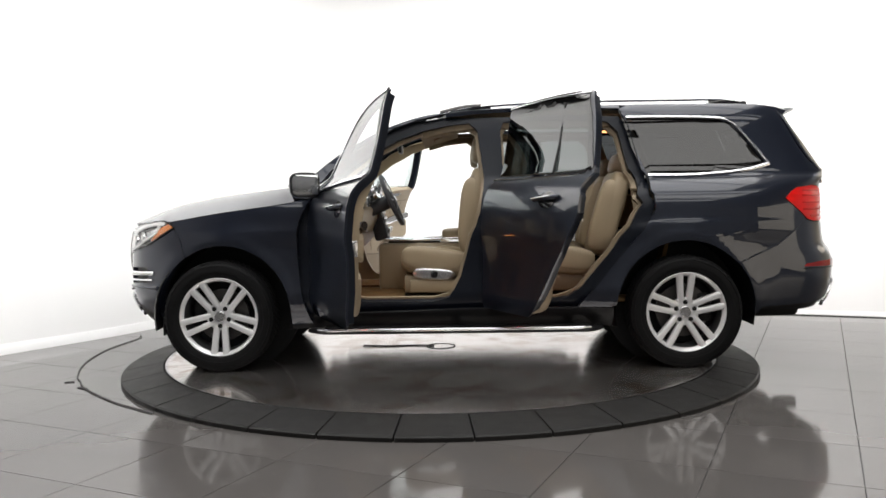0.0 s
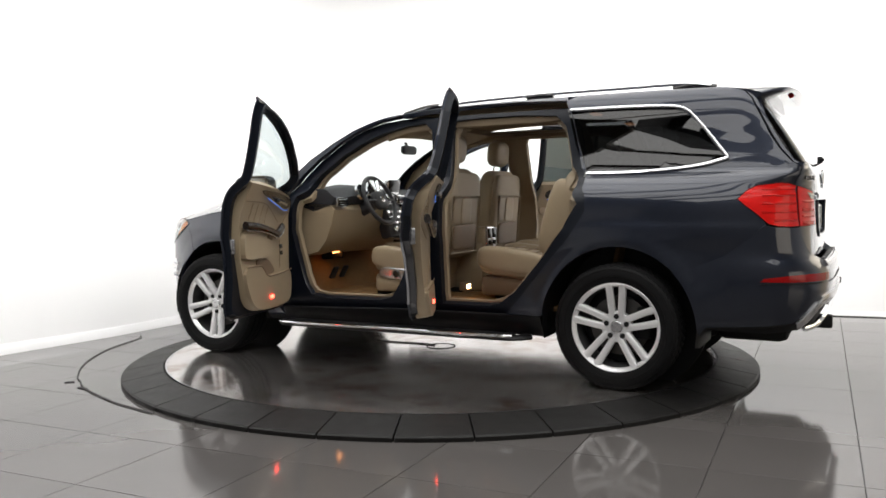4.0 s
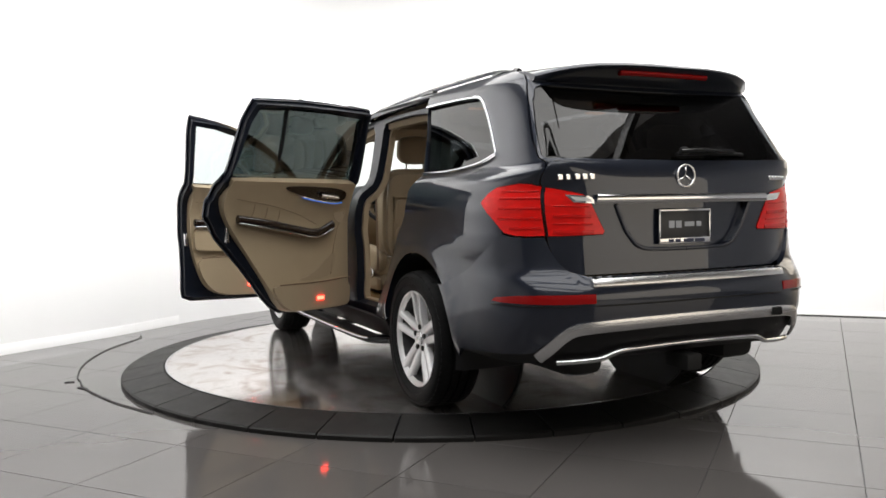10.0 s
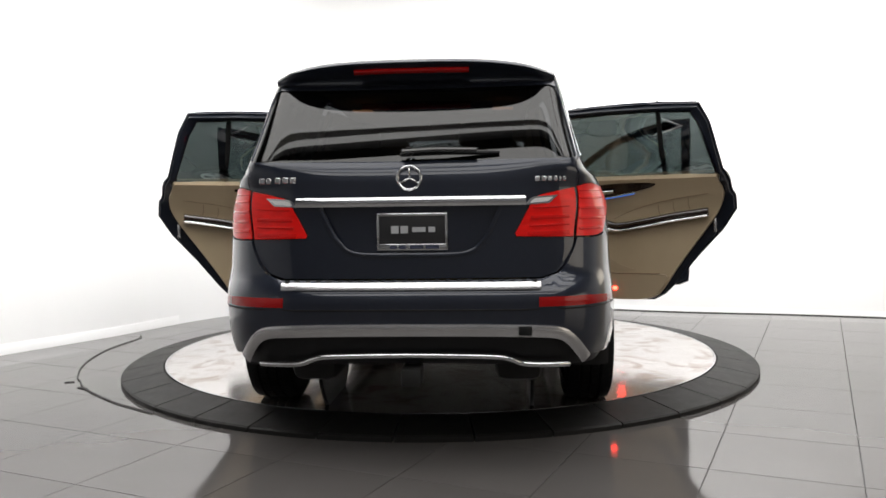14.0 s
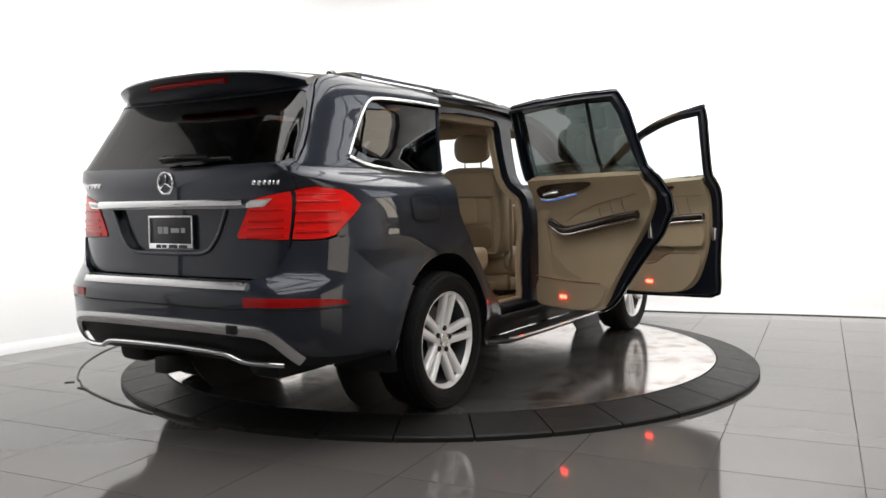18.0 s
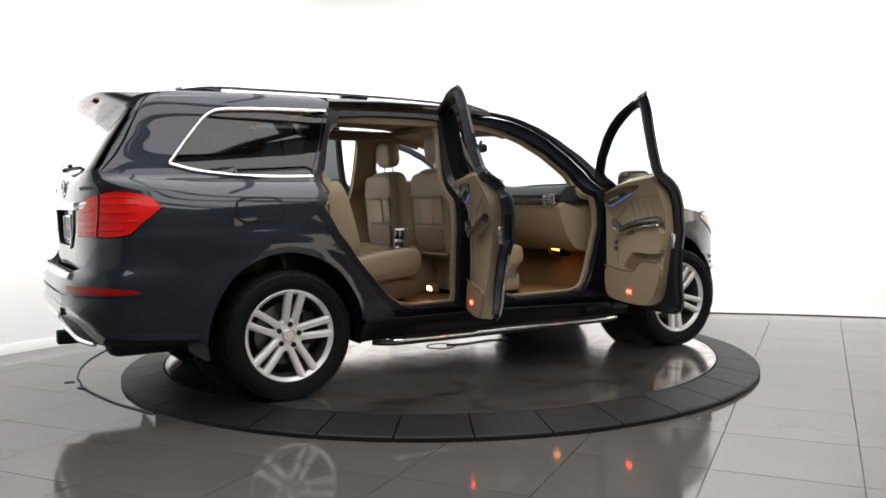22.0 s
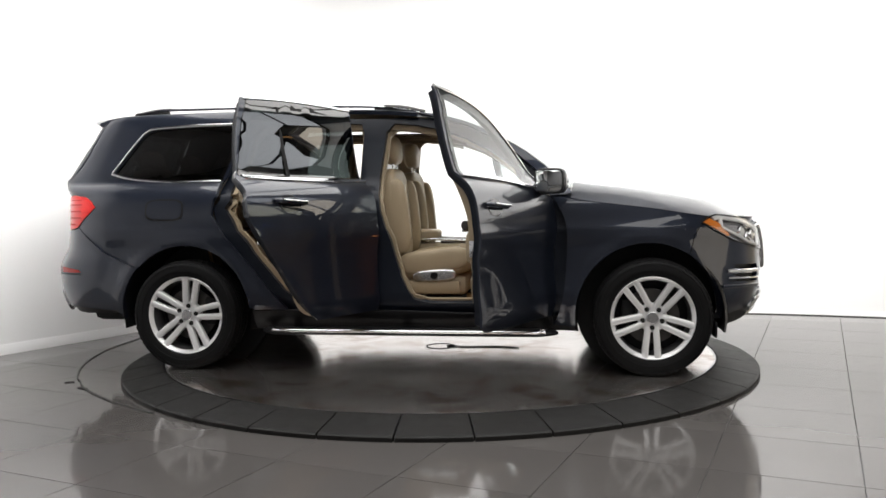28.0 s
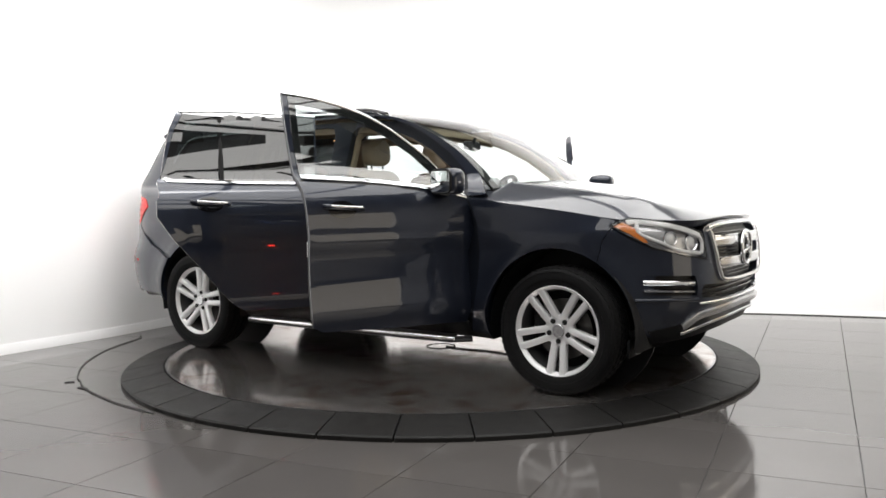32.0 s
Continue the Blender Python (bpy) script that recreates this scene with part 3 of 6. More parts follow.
# ---- floor tiles ----
def floor_tiles():
    """Tiles in two fields, each laid to its own direction."""
    mesh = {}

    def tile(w, d):
        key = (round(w, 3), round(d, 3))
        if key not in mesh:
            bm = box(w - 0.0036, d - 0.0036, 0.008, None, 0.0008, 1)
            me = bpy.data.meshes.new("tile")
            bm.to_mesh(me)
            bm.free()
            me.materials.append(TILE)
            mesh[key] = me
        return mesh[key]

    a = radians(TILE_TURN)
    c, s = math.cos(a), math.sin(a)
    for i in range(-9, 10):
        for j in range(-12, 9):
            u, v = (i + 0.5) * TILE_W + TILE_U, (j + 0.5) * TILE_D + TILE_V
            x, y = c * u - s * v, s * u + c * v
            if not (-5.2 < x < 6.7 and -8.8 < y < 4.2):
                continue
            if math.hypot(x, y) + 0.6 * math.hypot(TILE_W, TILE_D) < DISC_R:
                continue
            ob = new("tile", tile(TILE_W, TILE_D))
            ob.parent = floor
            ob.matrix_basis = pose(x, y, -0.004, rz=TILE_TURN)


TILE_W, TILE_D, TILE_U, TILE_V, TILE_TURN = 0.61, 0.61, 0.384, -0.17, -25.0
floor_tiles()


# ---- the car: x ahead of the rear axle, y to its left, z above the plate ----
CAR_X, CAR_Y = 1.6105, 0.0483
SHIFT = pose(-CAR_X, -CAR_Y, 0)
car = tagged(new("car"), "dark blue-grey large luxury SUV with all four side doors open", "car")

WIDTH = [(0.26, 0.84), (0.34, 0.905), (0.41, 0.934), (0.46, 0.947), (0.51, 0.950), (0.57, 0.944), (0.66, 0.9385), (0.80, 0.9405), (0.90, 0.9520), (0.935, 0.9530), (0.97, 0.9480), (1.06, 0.940), (1.14, 0.922), (1.195, 0.893), (1.235, 0.853), (1.265, 0.810), (1.33, 0.787), (1.50, 0.748), (1.64, 0.722), (1.70, 0.703), (1.735, 0.680), (1.757, 0.648), (1.80, 0.55)]
TAIL = [(0.26, -0.92), (0.38, -1.00), (0.50, -1.035), (0.80, -1.030), (1.0, -1.026), (1.13, -1.030), (1.22, -1.028), (1.272, -1.014), (1.30, -0.9975), (1.40, -0.937), (1.50, -0.875), (1.66, -0.768), (1.80, -0.675)]
NOSE = [(0.26, 3.70), (0.36, 3.79), (0.50, 3.845), (0.62, 3.86), (0.78, 3.855), (0.88, 3.84), (0.95, 3.815), (1.02, 3.76), (1.10, 3.66), (1.3, 3.4), (1.80, 3.0)]
SKIN = Shell(WIDTH, TAIL, NOSE, corner=4.6)
BUMPER = Shell([(0.26, 0.85), (0.34, 0.91), (0.45, 0.945), (0.60, 0.955), (0.72, 0.955), (0.85, 0.95), (1.0, 0.95)],
               [(0.26, -0.93), (0.36, -1.03), (0.46, -1.085), (0.58, -1.113), (0.68, -1.117), (0.74, -1.096), (0.80, -1.055), (1.0, -1.030)],
               [(0.26, 3.72), (0.36, 3.81), (0.46, 3.86), (0.60, 3.885), (0.72, 3.88), (0.85, 3.86), (1.0, 3.80)], corner=4.5)
X, R, F = SKIN.x, SKIN.r, SKIN.f


def arc(cx, cz, r, a0, a1, n=14, S=SKIN):
    """Part of a wheel arch, from angle a0 to a1 (degrees, 0 ahead, 90 up)."""
    return [S.x(cx + r * math.cos(radians(a)), cz + r * math.sin(radians(a)) * 1.03) for a in np.linspace(a0, a1, n)]


def xs(*pts):
    return [X(x, z) for x, z in pts]


HOODLINE = curve_table([(2.40, 1.152), (2.55, 1.124), (2.70, 1.100), (3.07, 1.052), (3.40, 1.000), (3.50, 0.988), (3.78, 0.91)])
HOODTOP = curve_table([(2.40, 1.275), (2.74, 1.238), (3.15, 1.190), (3.45, 1.134), (3.65, 1.078), (3.78, 1.022), (3.86, 0.955)])
ROOFTOP = curve_table([(-0.90, 1.758), (-0.80, 1.764), (-0.45, 1.780), (0.1, 1.789), (0.7, 1.788), (1.1, 1.780), (1.35, 1.768), (1.6, 1.741), (1.8, 1.69)])
ROOF_DROP = 0.036
F_DOOR = [(2.455, 0.375), (2.455, 0.8), (2.452, 1.14), (2.43, 1.21), (2.34, 1.315), (2.22, 1.42), (2.05, 1.535), (1.90, 1.61), (1.75, 1.662), (1.58, 1.70), (1.365, 1.725), (1.362, 1.60), (1.378, 1.27), (1.39, 1.0), (1.397, 0.7), (1.40, 0.5), (1.405, 0.44), (1.47, 0.41), (1.9, 0.39)]
F_GLASS = [(2.30, 1.190), (2.285, 1.300), (2.18, 1.392), (2.02, 1.497), (1.88, 1.565), (1.74, 1.614), (1.58, 1.652), (1.430, 1.668), (1.432, 1.45), (1.440, 1.262), (1.85, 1.238)]
R_DOOR = [(1.325, 0.41), (1.32, 0.8), (1.318, 1.27), (1.335, 1.60), (1.350, 1.724), (1.0, 1.737), (0.7, 1.737), (0.395, 1.722), (0.335, 1.60), (0.262, 1.30), (0.205, 1.14), (0.20, 1.04), (0.29, 0.90), (0.45, 0.72), (0.60, 0.53), (0.67, 0.455), (0.74, 0.415), (1.0, 0.41)]
R_GLASS = [(1.262, 1.257), (1.275, 1.50), (1.290, 1.668), (1.0, 1.682), (0.7, 1.682), (0.455, 1.668), (0.405, 1.58), (0.335, 1.36), (0.312, 1.265), (0.8, 1.258)]
Q_GLASS = [(0.225, 1.275), (0.290, 1.46), (0.345, 1.655), (0.0, 1.652), (-0.28, 1.640), (-0.345, 1.615), (-0.415, 1.548), (-0.562, 1.358), (-0.572, 1.338), (-0.44, 1.302), (-0.20, 1.278), (0.0, 1.272)]


def shrunk(loop, d):
    """The loop moved inwards by d, as an even inset."""
    q = np.array(loop, float)
    area = np.sum(q[:, 0] * np.roll(q[:, 1], -1) - np.roll(q[:, 0], -1) * q[:, 1])
    a, b = q - np.roll(q, 1, 0), np.roll(q, -1, 0) - q
    na = np.stack([-a[:, 1], a[:, 0]], 1) / (np.linalg.norm(a, axis=1, keepdims=True) + 1e-9)
    nb = np.stack([-b[:, 1], b[:, 0]], 1) / (np.linalg.norm(b, axis=1, keepdims=True) + 1e-9)
    m = na + nb
    m /= np.maximum(np.sum(m * na, 1, keepdims=True), 0.35 * np.ones((len(q), 1)))
    return [tuple(p) for p in q + m * d * np.sign(area)]


def pane_loop(loop, d):
    """A window's loop carried out by d under the frame moulding, but not past the belt line."""
    return [(x, max(z, z0 - 0.006) if z0 < 1.30 else z) for (x, z), (_, z0) in zip(shrunk(loop, -d), loop)]


def edge_y(x, z):
    p = SKIN.place(*[np.array([q]) for q in SKIN.x(x, z)])
    return float(p[0, 1])


def roof_edge(x):
    """(half-width, height) of the roof's side edge."""
    z = float(np.interp(x, *ROOFTOP)) - ROOF_DROP
    return edge_y(x, z), z


ROOF_W = (np.linspace(-0.62, 1.62, 40), np.array([roof_edge(v)[0] for v in np.linspace(-0.62, 1.62, 40)]))


def roof_z(x, y):
    c = np.interp(x, *ROOFTOP)
    w = np.interp(x, *ROOF_W)
    return c - ROOF_DROP * np.clip(np.abs(y) / w, 0, 1.15) ** 3.0


def top_normal(zfun):
    def n(x, y):
        e = 0.004
        gx = (zfun(x + e, y) - zfun(x - e, y)) / (2 * e)
        gy = (zfun(x, y + e) - zfun(x, y - e)) / (2 * e)
        v = np.stack([-gx, -gy, np.ones_like(gx)], -1)
        return v / np.linalg.norm(v, axis=-1, keepdims=True)
    return n


def top_panel(name, zfun, loops, mat, parent, label="", off=0.0, thick=0.02, inward=False, step=0.06):
    me = mapped(name, loops, lambda x, y: np.stack([x, y, zfun(x, y)], -1), top_normal(zfun), off, thick, inward, 1, step)
    return part(name, me, mat, parent, label, SHIFT)


HOOD_W = (np.linspace(2.4, 3.8, 30), np.array([max(0.86, edge_y(v, float(np.interp(v, *HOODLINE)))) for v in np.linspace(2.4, 3.8, 30)]))


def hood_z(x, y):
    lo, hi = np.interp(x, *HOODLINE), np.interp(x, *HOODTOP)
    k = np.clip(np.abs(y) / np.interp(x, *HOOD_W), 0, 1.1)
    rib = 0.006 * np.exp(-((np.abs(y) - 0.56 - 0.06 * (3.2 - x)) / 0.04) ** 2)
    crown = np.where(k < 0.68, 0.24 * (k / 0.68) ** 2.2, 0.24 + 0.76 * (np.maximum(k - 0.68, 0) / 0.32) ** 1.12)
    flat = np.clip((3.66 - x) / 0.25, 0, 1)
    return hi + (lo - hi) * (crown * flat + k ** 2.4 * (1 - flat)) + rib * np.clip((3.7 - x) * 3, 0, 1)


GATE_EDGE = [(0.664, 1.712), (0.674, 1.675), (0.687, 1.635), (0.725, 1.465), (0.742, 1.38), (0.754, 1.303), (0.752, 1.23), (0.745, 1.168)]
SCREEN_EDGE = [(1.575, 1.714), (1.70, 1.696), (1.82, 1.664), (1.95, 1.618), (2.12, 1.535), (2.30, 1.425), (2.45, 1.305), (2.55, 1.205), (2.58, 1.16)]


def body():
    for side in (1, -1):
        # front wing
        hl = [(x, float(np.interp(x, *HOODLINE)) - 0.004) for x in np.linspace(2.462, 3.395, 12)]
        loop = [X(2.462, 0.31)] + [X(*p) for p in hl] + xs((3.375, 0.955), (3.33, 0.885), (3.30, 0.765)) + arc(3.05, 0.37, 0.455, 58, 184, 16) + [X(2.60, 0.30)]
        panel("front_wing", SKIN, [loop], PAINT, car, side=side, thick=0.03, at=SHIFT, step=0.03)
        # rear quarter with its window opening
        loop = xs((0.255, 1.305), (0.328, 1.605), (0.385, 1.725)) + [X(x, float(np.interp(x, *ROOFTOP)) - ROOF_DROP + 0.004) for x in (0.3, 0.0, -0.25, -0.45, -0.57)]
        loop += [R(y, z) for y, z in GATE_EDGE]
        loop += [R(0.78, 1.177), R(0.81, 1.181)] + xs((-0.755, 1.165), (-0.71, 1.137), (-0.672, 1.103), (-0.71, 1.066), (-0.77, 1.014), (-0.805, 0.965)) + xs((-0.72, 0.885), (-0.60, 0.785), (-0.47, 0.73), (-0.36, 0.685))
        loop += arc(0.0, 0.37, 0.455, 138, 6, 19) + xs((0.49, 0.405), (0.70, 0.405), (0.662, 0.45), (0.592, 0.525), (0.442, 0.715), (0.282, 0.895), (0.192, 1.04), (0.197, 1.142))
        panel("rear_quarter", SKIN, [loop, xs(*Q_GLASS)], PAINT, car, side=side, thick=0.03, at=SHIFT, step=0.032)
        panel("quarter_window", SKIN, [xs(*shrunk(Q_GLASS, -0.02))], PRIVACY, car, "dark tinted quarter glass", off=-0.012, thick=0, side=side, at=SHIFT)
        top = fine(xs((0.345, 1.660), (0.0, 1.657), (-0.26, 1.646), (-0.35, 1.622), (-0.42, 1.556), (-0.572, 1.362), (-0.586, 1.342)), 8)
        bot = fine(xs((-0.594, 1.333), (-0.44, 1.294), (-0.20, 1.270), (0.0, 1.264), (0.215, 1.266)), 8)
        ribbon("window_moulding", SKIN, top, 0.017, CHROME, car, "chrome window moulding", side=side, at=SHIFT)
        ribbon("window_moulding", SKIN, bot, 0.017, CHROME, car, "chrome window moulding", side=side, at=SHIFT)
        # roof side, A-pillar and inner door frame
        frame_f = [(2.30, 0.60), (2.36, 0.80), (2.38, 1.0), (2.37, 1.19), (2.22, 1.340), (2.05, 1.460), (1.88, 1.546), (1.72, 1.604), (1.55, 1.643), (1.40, 1.658), (1.345, 1.60), (1.305, 1.30), (1.335, 1.05), (1.40, 0.86), (1.47, 0.62), (1.55, 0.47), (1.66, 0.43), (2.1, 0.43), (2.22, 0.46)]
        frame_r = [(1.165, 0.43), (1.185, 0.7), (1.19, 1.05), (1.175, 1.30), (1.19, 1.60), (1.17, 1.66), (1.0, 1.674), (0.7, 1.674), (0.46, 1.655), (0.39, 1.58), (0.33, 1.33), (0.26, 1.10), (0.36, 0.92), (0.50, 0.74), (0.66, 0.55), (0.76, 0.46), (0.84, 0.43)]
        outer = xs((2.56, 0.33), (2.56, 0.8), (2.54, 1.15), (2.43, 1.245), (2.34, 1.335), (2.22, 1.44), (2.05, 1.552), (1.90, 1.626), (1.75, 1.676), (1.58, 1.702), (1.36, 1.704), (1.0, 1.712), (0.7, 1.712), (0.385, 1.700), (0.30, 1.58), (0.235, 1.30), (0.18, 1.10), (0.22, 0.95), (0.42, 0.72), (0.60, 0.48), (0.64, 0.38), (0.66, 0.33), (1.4, 0.32))
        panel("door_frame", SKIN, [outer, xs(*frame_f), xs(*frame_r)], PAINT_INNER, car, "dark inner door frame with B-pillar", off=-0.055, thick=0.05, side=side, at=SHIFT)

        def grown(loop, k):
            c = np.mean(np.array(loop), 0)
            return [(c[0] + (x - c[0]) * k, c[1] + (z - c[1]) * k) for x, z in loop]

        trim = xs((2.42, 0.36), (2.42, 1.22), (2.25, 1.395), (2.05, 1.528), (1.87, 1.612), (1.70, 1.668), (1.4, 1.695), (0.9, 1.70), (0.36, 1.70), (0.26, 1.45), (0.16, 1.20), (0.14, 1.0), (0.36, 0.76), (0.60, 0.36))
        panel("pillar_trim", SKIN, [trim, xs(*grown(frame_f, 0.962)), xs(*grown(frame_r, 0.955))], TAN_TRIM, car, "tan pillar and sill trim", off=-0.108, thick=0.035, side=side, at=SHIFT)
        # roof edge above the doors
        edge = [(x, float(np.interp(x, *ROOFTOP)) - ROOF_DROP + 0.001) for x in np.linspace(0.385, 1.57, 14)]
        low = [(1.57, 1.7065), (1.37, 1.7305), (1.0, 1.742), (0.7, 1.742), (0.38, 1.7275)]
        panel("roof_side", SKIN, [xs(*edge, *low)], PAINT, car, side=side, thick=0.02, at=SHIFT)
        # A-pillar skin between windscreen and door
        ap = [(2.46, 1.145), (2.436, 1.215), (2.346, 1.321), (2.225, 1.426), (2.054, 1.541), (1.903, 1.616), (1.752, 1.668), (1.582, 1.706)]
        up = SCREEN_EDGE + [(2.55, 1.148)]
        panel("a_pillar", SKIN, [xs(*ap, *up)], PAINT, car, side=side, thick=0.04, at=SHIFT)
        # sill and running board
        loop = xs((0.47, 0.27), (0.47, 0.40), (0.70, 0.40), (1.4, 0.40), (1.9, 0.384), (2.45, 0.369), (2.46, 0.31), (2.60, 0.30), (2.60, 0.27))
        panel("sill", SKIN, [loop], BLACK, car, "black sill panel", side=side, at=SHIFT)
        part("sill_core", box(2.15, 0.10, 0.15, pose(1.53, 0.80 * side, 0.345), 0.01), BLACK, car, "", SHIFT)
        part("sill_end", box(0.10, 0.12, 0.32, pose(0.505, 0.80 * side, 0.43), 0.01), BLACK, car, "", SHIFT)
        pts = [(0.56, 0.90, 0.268), (0.63, 0.975, 0.268), (0.76, 1.0, 0.27), (1.5, 1.01, 0.27), (2.28, 1.0, 0.268), (2.38, 0.975, 0.266), (2.46, 0.90, 0.264)]
        pts = [(x, y * side, z) for x, y, z in pts]
        board = part("running_board", tube(smooth_path(pts, 6), 0.045, 12, 0.42), BLACK, car, "black running board with chrome edge", SHIFT)
        cpts = [(x, y * side, z) for x, y, z in [(0.63, 1.012, 0.283), (0.78, 1.042, 0.284), (1.5, 1.052, 0.284), (2.26, 1.04, 0.281), (2.41, 1.008, 0.278)]]
        part("chrome_strip", tube(smooth_path(cpts, 6), 0.011, 8), CHROME, board)
        part("step_tread", box(1.75, 0.09, 0.006, pose(1.5, 0.975 * side, 0.290), 0.003), BLACK, board, "ribbed black tread")
        for x in (0.75, 1.5, 2.25):
            part("board_bracket", box(0.06, 0.2, 0.03, pose(x, 0.88 * side, 0.262), 0.006), BLACK, board)
    # roof
    loop = [(x, float(np.interp(x, *ROOF_W))) for x in np.linspace(-0.60, 1.56, 18)] + [(1.592, 0.59), (1.622, 0.40), (1.640, 0.0), (1.622, -0.40), (1.592, -0.59)]
    loop += [(x, -float(np.interp(x, *ROOF_W))) for x in np.linspace(1.56, -0.60, 18)]
    sun = [(1.25, 0.40), (1.25, -0.40), (0.30, -0.42), (0.30, 0.42)]
    top_panel("roof", roof_z, [loop, sun], PAINT, car, thick=0.03)
    top_panel("sunroof", roof_z, [[(1.245, 0.395), (1.245, -0.395), (0.305, -0.415), (0.305, 0.415)]], PRIVACY, car, "dark glass sunroof", off=-0.004, thick=0)
    # bonnet
    side_edge = [(x, edge_y(x, float(np.interp(x, *HOODLINE))) - 0.003) for x in np.linspace(2.50, 3.40, 12)]
    nose = fine([(3.478, 0.845), (3.56, 0.80), (3.632, 0.747), (3.712, 0.662), (3.757, 0.575), (3.785, 0.46), (3.80, 0.25), (3.805, 0.0)], 3)
    tail = [(2.50, 0.80), (2.56, 0.70), (2.66, 0.40), (2.70, 0.0)]
    half = tail[::-1] + side_edge + nose
    loop = half + [(x, -y) for x, y in half[::-1][1:-1]]
    top_panel("bonnet", hood_z, [loop], PAINT, car, thick=0.04, step=0.05)
    part("cowl_panel", loft([[(2.30 + dx, y, z) for dx, z in ((0.26 - 0.16 * (y / 0.8) ** 2, 1.16), (0.44 - 0.19 * (y / 0.8) ** 2, 1.145), (0.44 - 0.19 * (y / 0.8) ** 2, 1.18), (0.26 - 0.16 * (y / 0.8) ** 2, 1.185))] for y in np.linspace(-0.8, 0.8, 13)]), BLACK, car, "black plastic cowl below the windscreen", SHIFT)
    # windscreen: a sheet from the cowl to the roof
    rail = np.array([(x, min(edge_y(x, z), 0.805) - 0.004, z) for x, z in fine(SCREEN_EDGE[::-1], 6)])
    rail_v = np.linspace(0, 1, len(rail))

    def ws(u, v):
        e = [np.interp(v, rail_v, rail[:, k]) for k in range(3)]
        return np.stack([e[0] + (1 - u * u) * 0.15 * (1 - 0.55 * v), u * e[1], e[2] + (1 - u * u) * 0.035 * (1 - 0.4 * v)], -1)

    def wn(u, v):
        e = 0.003
        n = np.cross(ws(u, v + e) - ws(u, v - e), ws(u + e, v) - ws(u - e, v))
        n /= np.linalg.norm(n, axis=-1, keepdims=True)
        return n * np.sign(n[:, 2:3])
    me = mapped("windscreen", [[(-1, 0), (1, 0), (1, 1), (-1, 1)]], ws, wn, 0, 0, False, 1, 0.1)
    part("windscreen", me, WINDSCREEN, car, "clear windscreen", SHIFT)
    for side in (1, -1):
        me = mapped("screen_border", [[(0.93, 0.0), (1.0, 0), (1.0, 1), (0.93, 1)]], ws, wn, -0.004, 0.012, False, side, 0.08)
        part("screen_border", me, SEAL, car, "", SHIFT)


body()


# ---- doors, open on their hinges ----
F_OPEN, R_OPEN = 69.3, 64.7
F_HINGE, R_HINGE = (2.455, 0.93), (1.32, 0.935)


def swung(hinge, angle, side):
    hx, hy = hinge[0], hinge[1] * side
    return SHIFT @ pose(hx, hy, 0) @ pose(0, 0, 0, rz=-angle * side) @ pose(-hx, -hy, 0)


def door_y(x, z, off):
    p = SKIN.place(*[np.array([v]) for v in SKIN.x(x, z)], np.array([off]))
    return float(p[0, 1])


def spot(x, z, off, side):
    """A place on the door, off metres outwards of the skin."""
    return Vector((x, door_y(x, z, off) * side, z))


def strip_on(path, off, r, flat, side, segs=8):
    return tube([spot(x, z, off, side) for x, z in path], r, segs, flat, up=(0, 1, 0))


def handle(door, x, z, side):
    # flat black oval: the shade of the painted handle bowl, put in as colour
    me_loop = [X(x + 0.085 * math.cos(a), z + 0.048 * math.sin(a)) for a in np.linspace(0, 2 * math.pi, 21)[:-1]]
    panel("handle_recess_shade", SKIN, [me_loop], GLOSS_BLACK, door, "flat black oval for the shade in the handle recess", off=0.0025, thick=0.003, side=side, step=0.03)
    pts = [spot(x + dx, z + 0.010 + dz, o, side) for dx, dz, o in ((0.125, -0.008, 0.004), (0.105, -0.006, 0.028), (0.04, -0.002, 0.036), (-0.05, 0.004, 0.036), (-0.095, 0.008, 0.028), (-0.112, 0.010, 0.004))]
    grip = part("door_handle", tube(smooth_path(pts, 5), 0.013, 10, 1.0, up=(0, 1, 0)), PAINT, door)
    pts = [spot(x + dx, z + 0.016 + dz, 0.047, side) for dx, dz in ((0.10, -0.006), (0.04, -0.002), (-0.05, 0.004), (-0.09, 0.008))]
    part("handle_insert", tube(smooth_path(pts, 5), 0.0065, 8, 1.0, up=(0, 1, 0)), CHROME, grip, "chrome handle strip")


def trim_strips(door, belt, top, side):
    ribbon("belt_moulding", SKIN, fine([X(*p) for p in belt], 6), 0.022, CHROME, door, "chrome belt moulding", side=side)
    ribbon("frame_moulding", SKIN, fine([X(*p) for p in top], 6), 0.016, CHROME, door, "thin chrome window frame moulding", off=0.002, side=side)


CARD = Shell([(0.26, 0.80), (0.45, 0.842), (0.8, 0.856), (1.0, 0.850), (1.15, 0.802), (1.25, 0.752), (1.5, 0.66), (1.8, 0.50)], TAIL, NOSE, False)


def softened(loop, n=2):
    """The loop with its corners cut round."""
    for _ in range(n):
        loop = [q for p, r in zip(loop, loop[1:] + loop[:1]) for q in ((0.75 * p[0] + 0.25 * r[0], 0.75 * p[1] + 0.25 * r[1]), (0.25 * p[0] + 0.75 * r[0], 0.25 * p[1] + 0.75 * r[1]))]
    return loop


def card_spot(x, z, depth, side):
    """A place on the inner panel, depth metres into the cabin."""
    p = CARD.place(*[np.array([v]) for v in CARD.x(x, z)], np.array([-depth]))[0]
    return Vector((p[0], p[1] * side, p[2]))


def card_strip(path, depth, r, flat, side, segs=8):
    return tube([card_spot(x, z, depth, side) for x, z in path], r, segs, flat, up=(0, 1, 0))


